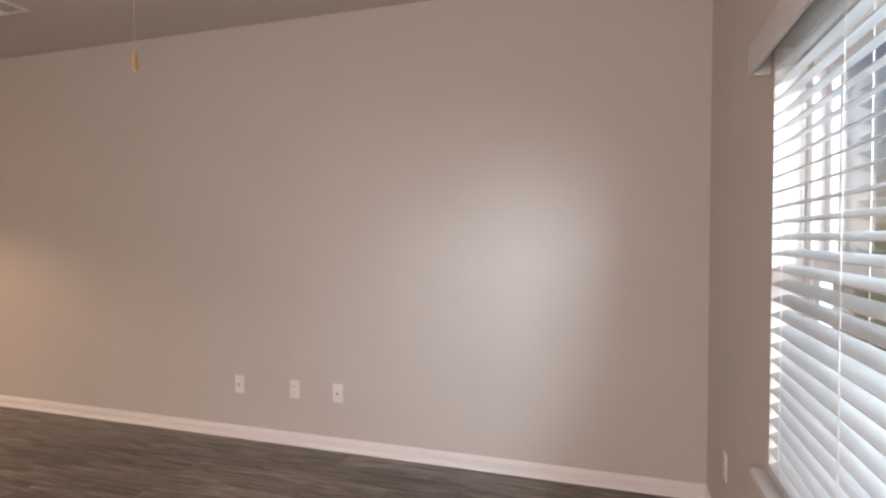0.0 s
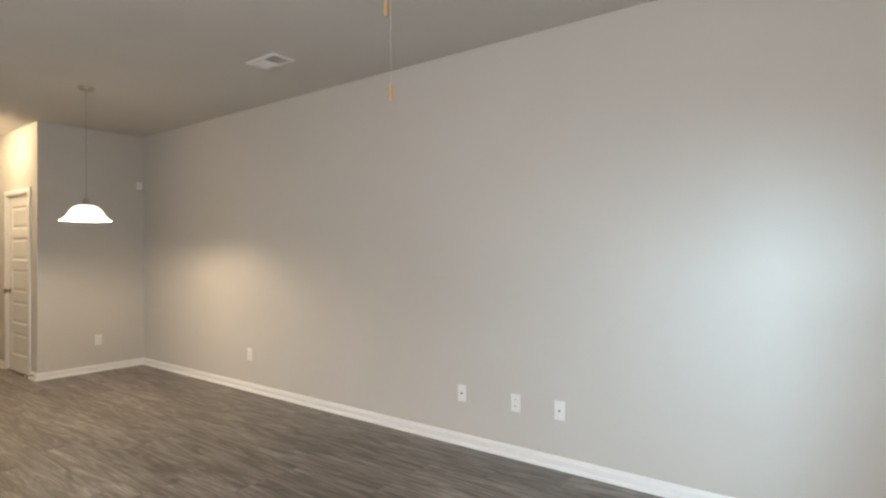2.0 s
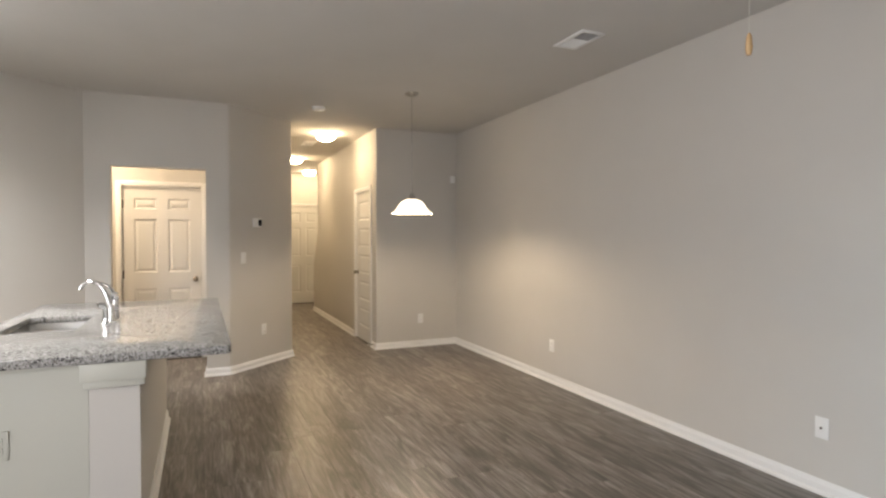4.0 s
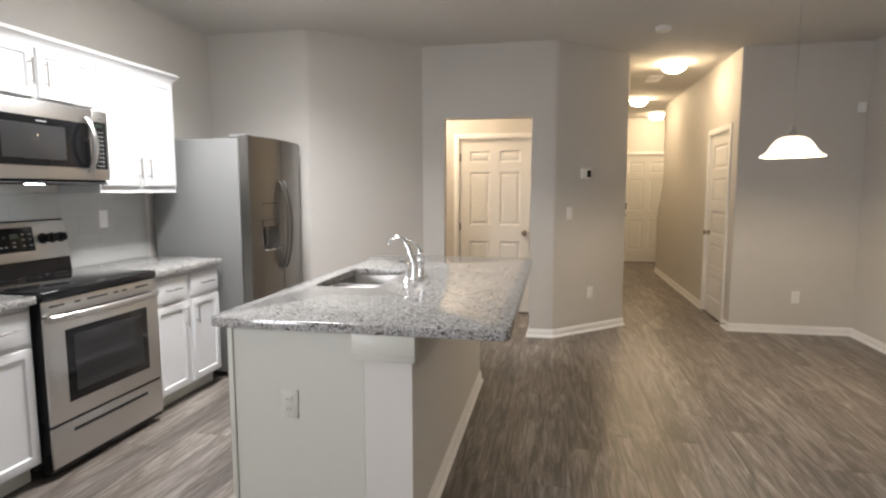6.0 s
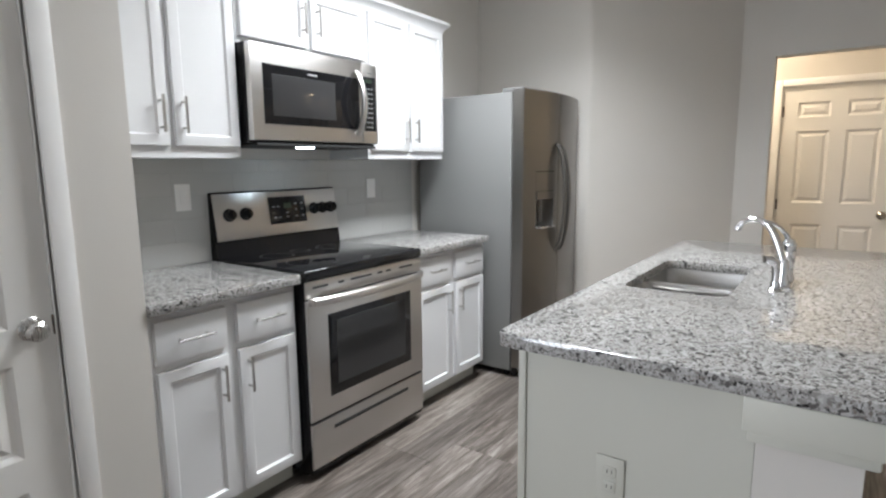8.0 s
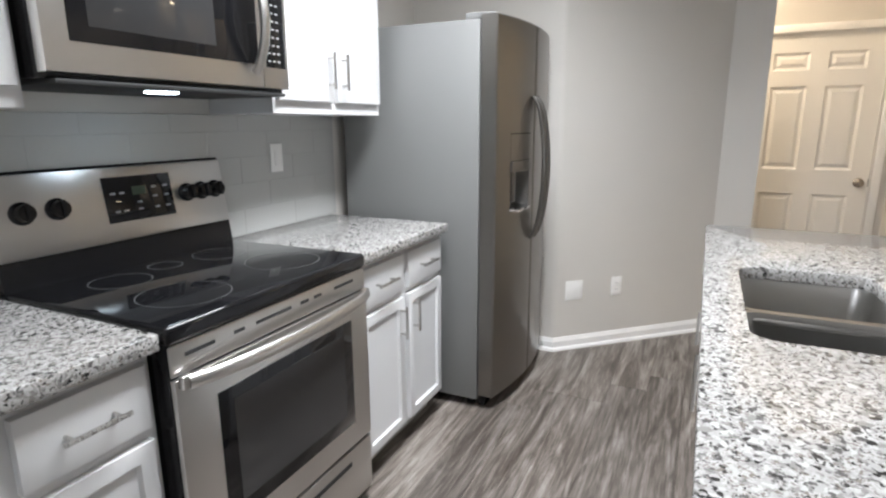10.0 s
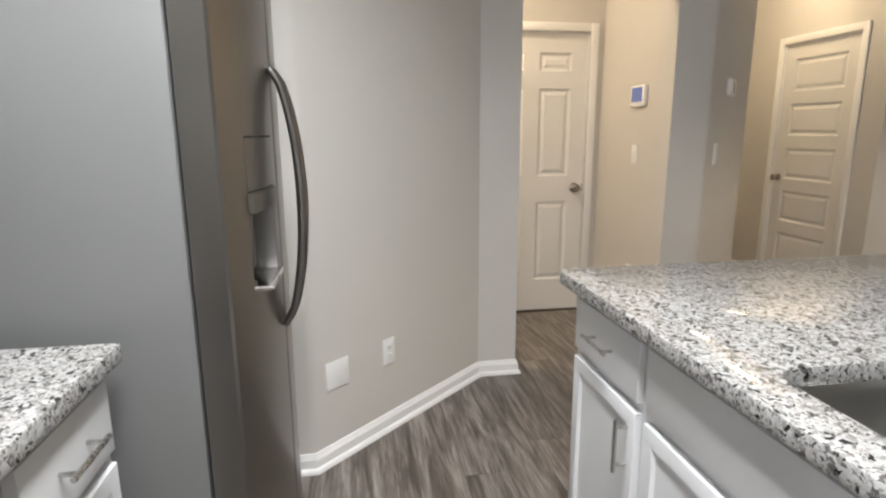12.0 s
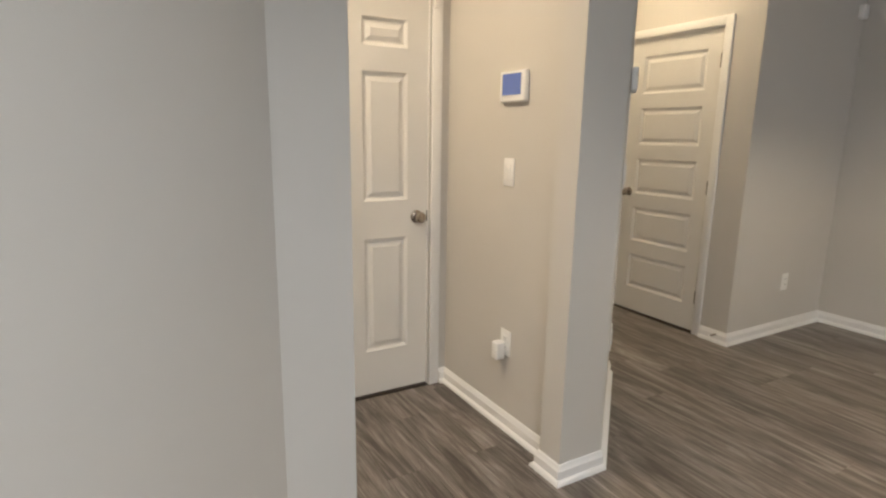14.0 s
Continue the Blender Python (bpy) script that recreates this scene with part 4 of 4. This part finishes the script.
part("board", boxed(0, 0.0, 0.0, IX1 - IX0 - 1.91 - 0.019, 0.55, 0.872), CAB, fl)
SX0, SX1, SY0, SY1 = -5.27, -4.62, -0.205, 0.135
counter_top("countertop", -6.01, -0.300, -3.888, 0.860, CT0, CT1, 0.03, "large speckled granite island worktop with a sink cut-out", (SX0, SY0, SX1, SY1, 0.05))


def make_sink():
    s = thing("sink", ((SX0 + SX1) / 2, (SY0 + SY1) / 2, CT0), 0, "undermount stainless steel double-bowl sink", "sink")
    w, d = (SX1 - SX0) / 2, (SY1 - SY0) / 2
    for x0, x1 in ((-w - 0.006, -0.012), (0.012, w + 0.006)):
        b = bmesh.new()
        loops = []
        for g, z, r in ((-0.012, -0.002, 0.05), (0.0, -0.002, 0.05), (0.004, -0.02, 0.05), (0.012, -0.165, 0.055), (0.035, -0.185, 0.05)):
            lp = []
            ax, bx, ay, by = x0 + g, x1 - g, -d - 0.006 + g, d + 0.006 - g
            for cx, cy, a0 in ((bx - r, by - r, 0), (ax + r, by - r, 90), (ax + r, ay + r, 180), (bx - r, ay + r, 270)):
                for k in range(6):
                    a = radians(a0 + 18 * k)
                    lp.append(b.verts.new((cx + r * math.cos(a), cy + r * math.sin(a), z)))
            loops.append(lp)
        for p, q in zip(loops, loops[1:]):
            for k in range(24):
                b.faces.new((p[k], p[(k + 1) % 24], q[(k + 1) % 24], q[k]))
        b.faces.new(loops[-1])
        bmesh.ops.recalc_face_normals(b, faces=b.faces)
        bowl = part("bowl", b, STEEL_BOWL, s, "brushed steel bowl")
        part("drain", lathe(bmesh.new(), [(0.0, -0.184), (0.042, -0.184), (0.044, -0.181), (0.03, -0.183), (0, -0.1835)], at=((x0 + x1) / 2, 0, 0)), CHROME, bowl)
    part("divider", boxed(-0.0225, -d - 0.004, -0.03, 0.0225, d + 0.004, -0.016, bevel=0.006), STEEL_BOWL, s)
    return s


make_sink()


def make_faucet():
    f = thing("faucet", (FX, FY, CT1), 0, "chrome kitchen faucet with an arched spout and separate lever", "faucet")
    d = bmesh.new()
    box(d, -0.105, -0.028, 0.0, 0.095, 0.024, 0.009, bevel=0.004, seg=3)
    part("deck_plate", d, CHROME, f)
    part("spout_base", lathe(bmesh.new(), [(0, 0.009), (0.022, 0.009), (0.021, 0.02), (0.017, 0.04), (0.018, 0.085), (0.014, 0.10), (0, 0.101)], at=(0.062, -0.006, 0)), CHROME, f)
    pts = [(0.062, -0.008, 0.09), (0.058, -0.022, 0.135), (0.053, -0.040, 0.180), (0.047, -0.060, 0.212), (0.040, -0.088, 0.229), (0.032, -0.118, 0.230), (0.025, -0.144, 0.218), (0.022, -0.157, 0.198), (0.021, -0.160, 0.188)]
    part("spout", tube(bmesh.new(), pts, [0.0135, 0.013, 0.0125, 0.012, 0.011, 0.010, 0.0095, 0.011, 0.0115], 14), CHROME, f)
    part("body", lathe(bmesh.new(), [(0, 0.009), (0.025, 0.009), (0.024, 0.018), (0.019, 0.03), (0.021, 0.06), (0.023, 0.105), (0.021, 0.125), (0.023, 0.130), (0.023, 0.142), (0.015, 0.156), (0, 0.159)], at=(-0.068, 0, 0)), CHROME, f)
    lever = [(-0.068, -0.002, 0.148), (-0.066, -0.014, 0.172), (-0.060, -0.034, 0.196), (-0.052, -0.060, 0.213), (-0.044, -0.084, 0.219)]
    part("lever", tube(bmesh.new(), lever, [0.011, 0.009, 0.0075, 0.0065, 0.007], 12), CHROME, f)
    sp = thing("side_sprayer", (FX + 0.150, FY - 0.020, CT1), 0, "short chrome side sprayer beside the faucet", "sprayer")
    part("base", lathe(bmesh.new(), [(0, 0), (0.024, 0), (0.024, 0.006), (0.016, 0.014), (0.014, 0.035), (0, 0.036)]), CHROME, sp)
    h = tube(bmesh.new(), [(0, 0, 0.036), (0, 0, 0.075), (0.002, -0.004, 0.098), (0.012, -0.020, 0.110), (0.020, -0.034, 0.110)], [0.012, 0.0135, 0.015, 0.015, 0.013], 12)
    part("head", h, CHROME, sp)


FX, FY = -4.95, 0.272
make_faucet()

# ---- plates and small wall fixtures; local front looks to -y ----
WHITE_PLATE = PLATE



def plate(at, rz, style, label, group="wall plates", material=None):
    p = thing({"switch": "light_switch", "outlet": "power_outlet", "blank": "cover_plate", "cable": "cable_outlet"}[style], at, rz, label,
              "switch" if style == "switch" else "outlet", group)
    w = 0.115 if label.startswith("wide") else 0.072
    h = 0.118
    PLATE = material or WHITE_PLATE
    part("cover", boxed(-w / 2, -0.006, -h / 2, w / 2, -0.0005, h / 2, bevel=0.0025), PLATE, p)
    if style == "switch":
        part("rocker", boxed(-0.016, -0.010, -0.032, 0.016, -0.0065, 0.032, bevel=0.002), PLATE, p)
    if style == "outlet":
        for z in (-0.02, 0.02):
            r = part("socket", boxed(-0.016, -0.0085, z - 0.014, 0.016, -0.0062, z + 0.014, bevel=0.002), PLATE, p)
            for x in (-0.006, 0.006):
                part("slot", boxed(x - 0.001, -0.0092, z - 0.004, x + 0.001, -0.0086, z + 0.005), SLOT, r)
    if style == "cable":
        part("jack", rod(bmesh.new(), (0, -0.006, 0), (0, -0.013, 0), 0.006), BRONZE, p)
    return p


plate((-3.168, NORTH, 0.36), 0, "cable", "white cable plate low on the long wall")
plate((-2.741, NORTH, 0.36), 0, "outlet", "white power outlet low on the long wall")
plate((-2.43, NORTH, 0.362), 0, "cable", "white cable plate low on the long wall")
plate((-5.70, NORTH, 0.356), 0, "outlet", "white power outlet low on the long wall")
plate((CLOSET_X, 3.32, 0.358), 90, "outlet", "white power outlet beside the dining corner")
plate((EAST, 3.28, 0.39), -90, "outlet", "white power outlet beside the window")
# angled wall beside the passage
for x, z, style, label in ((-7.405, 1.18, "switch", "white rocker switch on the angled wall"), (-7.605, 0.39, "outlet", "white power outlet on the angled wall")):
    plate((x, BEND_Y + (OPEN_X - x) * (HALL_L - BEND_Y) / (OPEN_X - CORNER_X), z), 132.9, style, label)
th = thing("thermostat", (-7.535, BEND_Y + (OPEN_X + 7.535) * (HALL_L - BEND_Y) / (OPEN_X - CORNER_X), 1.553), 132.9, "white wall thermostat with a dark display", "thermostat")
part("case", boxed(-0.062, -0.026, -0.048, 0.062, -0.0005, 0.048, bevel=0.008, seg=3), PLATE, th)
part("display", boxed(0.002, -0.0275, -0.034, 0.052, -0.0262, 0.034), BLACK_GLASS, th)
# angled wall beside the refrigerator
plate((-6.805, PIER_Y + 0.287 * (TURN_Y - PIER_Y) / (NOOK - OPEN_X), 0.368), 132, "outlet", "white power outlet on the angled wall")
plate((-6.605, PIER_Y + 0.087 * (TURN_Y - PIER_Y) / (NOOK - OPEN_X), 0.368), 132, "blank", "wide blank white cover plate on the angled wall")
# passage wall
al = thing("alarm_keypad", (-7.735, ALARM_Y, 1.517), 0, "white alarm panel with a small blue screen", "alarm panel")
part("case", boxed(-0.085, -0.026, -0.062, 0.085, -0.0005, 0.062, bevel=0.008, seg=3), PLATE, al)
part("screen", boxed(-0.065, -0.0275, -0.034, 0.060, -0.0262, 0.050), SCREEN, al, "small lit blue screen")
plate((-7.762, ALARM_Y, 1.168), 0, "switch", "white rocker switch below the alarm panel")
plate((-7.738, ALARM_Y, 0.41), 0, "outlet", "white power outlet in the passage")
ad = thing("plug_adapter", (-7.752, ALARM_Y, 0.385), 0, "white plug-in adapter in the outlet", "adapter")
part("case", boxed(-0.022, -0.055, -0.05, 0.022, -0.0095, 0.03, bevel=0.006, seg=3), PLATE, ad)
dsn = thing("door_sensor", (ALC_X + 0.0165, AD1 + 0.018, 1.93), 90, "small white contact sensor on the door casing", "sensor")
part("case", boxed(-0.012, -0.014, -0.03, 0.012, -0.0005, 0.03, bevel=0.003), PLATE, dsn)
# kitchen backsplash plates
plate((-4.01, KITCHEN + 0.009, 1.215), 180, "switch", "white switch plate on the tiled backsplash")
plate((-5.23, KITCHEN + 0.009, 1.21), 180, "switch", "white switch plate on the tiled backsplash")
# island end outlet
plate((IX1 + 0.0005, -0.01, 0.56), 90, "outlet", "off-white power outlet on the island end panel", material=PANEL)
# motion sensor and door stop
se = thing("wall_sensor", (CLOSET_X, NORTH - 0.06, 2.15), 90, "small white sensor box high in the corner", "sensor")
part("case", boxed(-0.03, -0.04, -0.045, 0.03, -0.0005, 0.045, bevel=0.008, seg=3), PLATE, se)
ds = thing("door_stop", (-7.95, HALL_R - 0.0145, 0.055), 0, "small metal spring door stop on the baseboard", "door stop")
part("spring", rod(bmesh.new(), (0, 0, 0), (0, -0.065, 0), 0.006, 0.005), BRONZE, ds)
part("tip", rod(bmesh.new(), (0, -0.0655, 0), (0, -0.078, 0), 0.008), PLATE, ds)

# ---- ceiling fixtures ----


def vent(at, w, d, label, n=9):
    v = thing("ceiling_vent", at, 0, label, "vent", "ceiling vents")
    f = bmesh.new()
    for x0, x1, y0, y1 in ((-w / 2, -w / 2 + 0.03, -d / 2, d / 2), (w / 2 - 0.03, w / 2, -d / 2, d / 2), (-w / 2 + 0.03, w / 2 - 0.03, -d / 2, -d / 2 + 0.03), (-w / 2 + 0.03, w / 2 - 0.03, d / 2 - 0.03, d / 2)):
        box(f, x0, y0, -0.012, x1, y1, -0.0005, bevel=0.003)
    part("frame", f, TRIM, v)
    part("backing", boxed(-w / 2 + 0.03, -d / 2 + 0.03, -0.004, w / 2 - 0.03, d / 2 - 0.03, -0.0006), GRILLE, v, "dark duct opening")
    me = mesh_of("slat", boxed(-0.001, -d / 2 + 0.03, -0.008, 0.001, d / 2 - 0.03, 0.008), TRIM)
    for k in range(n):
        s = new("slat", me)
        s.parent, s.matrix_basis = v, pose(-w / 2 + 0.03 + (k + 0.5) * (w - 0.06) / n, 0, -0.011, 0, 35 if k < n / 2 else -35, 0)
    return v


vent((-4.37, 3.11, H), 0.33, 0.19, "white louvred ceiling vent near the long wall")
vent((-9.32, 2.17, H), 0.36, 0.17, "white louvred ceiling vent in the hall")
sm = thing("smoke_detector", (-7.06, 1.87, H), 0, "round white smoke detector on the ceiling", "smoke detector")
part("case", lathe(bmesh.new(), [(0, -0.0005), (0.065, -0.0005), (0.066, -0.02), (0.055, -0.034), (0.02, -0.038), (0, -0.038)]), PLATE, sm)


def dome(at, glow, label):
    d = thing("ceiling_light", at, 0, label, "ceiling light", "dome ceiling lights")
    part("pan", lathe(bmesh.new(), [(0, -0.0005), (0.112, -0.0005), (0.116, -0.010), (0.108, -0.024), (0, -0.024)], n=36), NICKEL, d, "brushed metal pan")
    part("glass_bowl", lathe(bmesh.new(), [(0, -0.0245), (0.117, -0.0245), (0.119, -0.040), (0.107, -0.068), (0.080, -0.088), (0.042, -0.099), (0, -0.102)], n=36), glow, d, "lit frosted glass bowl")
    part("finial", lathe(bmesh.new(), [(0, -0.1022), (0.010, -0.1022), (0.008, -0.109), (0, -0.114)], n=16), NICKEL, d)
    return d


for x, y in ((-8.48, 2.237), (-10.92, 2.22), (-12.66, 2.77)):
    dome((x, y, H), HALL_GLOW, "lit frosted dome light on the hall ceiling")
dome((-7.80, -0.55, H), ALCOVE_GLOW, "lit frosted dome light on the passage ceiling")

kl = thing("kitchen_light", (-4.86, -0.78, H), 0, "bright white rectangular fluorescent ceiling light", "ceiling light")
part("frame", boxed(-0.62, -0.225, -0.03, 0.62, 0.225, -0.0005, bevel=0.006), TRIM, kl)
db = bmesh.new()
box(db, -0.60, -0.205, -0.09, 0.60, 0.205, -0.0305, bevel=0.03, seg=4)
part("diffuser", db, KITCHEN_GLOW, kl, "lit acrylic diffuser")
lamp("kitchen_tubes", "AREA", 43, (1.0, 0.985, 0.95), pose(-4.86, -0.78, H - 0.095), size=1.14, size_y=0.36, spread=radians(140))

# ---- pendant ----
PX, PY, PZ = -6.15, 2.56, 1.618
pd = thing("pendant_lamp", (PX, PY, H), 0, "lit pendant lamp with a white glass bell shade", "pendant lamp")
part("canopy", lathe(bmesh.new(), [(0, -0.0005), (0.066, -0.0005), (0.066, -0.012), (0.045, -0.028), (0.014, -0.036), (0, -0.037)]), NICKEL, pd, "brushed nickel canopy")
part("cord", rod(bmesh.new(), (0, 0, -0.036), (0, 0, PZ - H + 0.192), 0.0016, n=8), NICKEL, pd)
link_me = None
zc = -0.045
k = 0
while zc > PZ - H + 0.212:
    if link_me is None:
        lb = bmesh.new()
        tube(lb, [(0.007 * math.cos(a), 0, 0.014 * math.sin(a)) for a in [2 * math.pi * q / 10 for q in range(11)]], 0.0016, 5)
        link_me = mesh_of("chain_link", lb, NICKEL)
    c = new("chain_link", link_me)
    c.parent, c.matrix_basis = pd, pose(0, 0, zc - 0.012, 0, 0, 90 * (k % 2))
    zc -= 0.025
    k += 1
part("socket", lathe(bmesh.new(), [(0, 0.197), (0.012, 0.197), (0.020, 0.177), (0.032, 0.157), (0.034, 0.132), (0, 0.132)], at=(0, 0, PZ - H)), NICKEL, pd)
sh = bmesh.new()
outer = [(0.033, 0.134), (0.062, 0.130), (0.096, 0.113), (0.122, 0.082), (0.143, 0.046), (0.166, 0.020), (0.191, 0.006), (0.193, 0.0)]
inner = [(r - 0.004, z - 0.004 if z > 0.01 else z) for r, z in outer[::-1]]
prof = outer + inner
rings = [[sh.verts.new((r * math.cos(2 * math.pi * q / 40), r * math.sin(2 * math.pi * q / 40), PZ - H + z)) for q in range(40)] for r, z in prof]
for p, q in zip(rings, rings[1:] + rings[:1]):
    for j in range(40):
        sh.faces.new((p[j], p[(j + 1) % 40], q[(j + 1) % 40], q[j]))
bmesh.ops.recalc_face_normals(sh, faces=sh.faces)
part("shade", sh, SHADE_GLOW, pd, "glowing white glass bell shade")
lamp("pendant_bulb", "POINT", PENDANT_W, (1.0, 0.80, 0.55), pose(PX, PY, PZ + 0.055), radius=0.035)

# ---- fan pull ----
fan = thing("ceiling_fan_hub", (-2.54, 2.39, H), 0, "ceiling fan hub with two hanging pull chains", "ceiling fan")
part("motor_housing", lathe(bmesh.new(), [(0, -0.0005), (0.07, -0.0005), (0.10, -0.03), (0.11, -0.09), (0.06, -0.13), (0, -0.135)]), NICKEL, fan)
part("pull_chain", rod(bmesh.new(), (0, 0.02, -0.128), (0, 0.02, -0.672), 0.001, n=6), CORD, fan)
part("pull_bead", lathe(bmesh.new(), [(0, -0.747), (0.008, -0.745), (0.012, -0.722), (0.009, -0.684), (0.003, -0.672), (0, -0.671)], at=(0, 0.02, 0), n=12), WOOD_BEAD, fan, "small wooden pull")
part("pull_chain", rod(bmesh.new(), (0.05, -0.06, -0.125), (0.05, -0.06, -0.35), 0.001, n=6), CORD, fan)
part("pull_bead", lathe(bmesh.new(), [(0, -0.425), (0.008, -0.423), (0.012, -0.400), (0.009, -0.362), (0.003, -0.35), (0, -0.349)], at=(0.05, -0.06, 0), n=12), WOOD_BEAD, fan, "small wooden pull")

# ---- backsplash tiles ----
bs = setting("backsplash", boxed(-5.64, KITCHEN + 0.0005, CT1 + 0.0005, -3.5105, KITCHEN + 0.0075, 1.384), GROUT, "pale grey glazed tile backsplash")
TW, TH = 0.305, 0.1016
tile_mesh = {}
z, row = CT1 + 0.002, 0
while z < 1.38:
    top = min(z + TH - 0.002, 1.383)
    x = -5.639 - (TW / 2 if row % 2 else 0)
    while x < -3.512:
        x0, x1 = max(x, -5.639), min(x + TW - 0.002, -3.512)
        if x1 - x0 > 0.02:
            key = (round(x1 - x0, 3), round(top - z, 3))
            if key not in tile_mesh:
                tile_mesh[key] = mesh_of("tile", boxed(0, 0, 0, key[0], 0.0045, key[1], bevel=0.0012, seg=1), TILE)
            t = new("tile", tile_mesh[key])
            t.parent, t.matrix_basis = bs, pose(x0, KITCHEN + 0.004, z, random.uniform(-0.04, 0.04), 0, random.uniform(-0.03, 0.03))
        x += TW
    z += TH
    row += 1

# ---- floor planks ----
PW, PL = 0.178, 1.22
plank_mesh = {}
far_verts, far_faces = [], []


def plank_mesh_of(length):
    key = round(length, 2)
    if key not in plank_mesh:
        plank_mesh[key] = mesh_of("plank", boxed(0, 0, -0.006, key - 0.0008, PW - 0.0008, 0, bevel=0.0006, seg=1), PLANK)
    return plank_mesh[key]


used = 0
y = -2.1
while y < 3.9:
    x = -13.3 + random.choice((0.0, 0.2, 0.41, 0.61, 0.81, 1.0)) - PL
    while x < -0.2:
        x0, x1 = max(x, -13.3), min(x + PL, -0.2)
        if x1 - x0 > 0.05:
            near = -9.0 < x0 and used < 298 and (y > -1.5)
            if near:
                p = new("plank", plank_mesh_of(x1 - x0))
                p.parent, p.location = floor, (x0, y, 0)
                used += 1
            else:
                n = len(far_verts)
                far_verts += [(a, b, c) for c in (-0.006, 0) for a, b in ((x0, y), (x1 - 0.0008, y), (x1 - 0.0008, y + PW - 0.0008), (x0, y + PW - 0.0008))]
                far_faces += [(n + 4, n + 5, n + 6, n + 7), (n, n + 1, n + 5, n + 4), (n + 1, n + 2, n + 6, n + 5), (n + 2, n + 3, n + 7, n + 6), (n + 3, n, n + 4, n + 7)]
        x += PL
    y += PW
me = bpy.data.meshes.new("planks")
me.from_pydata(far_verts, [], far_faces)
me.materials.append(PLANK_FAR)
rest = new("planks", me)
rest.parent = floor
tagged(rest, "grey-brown vinyl planks", kind="stuff")
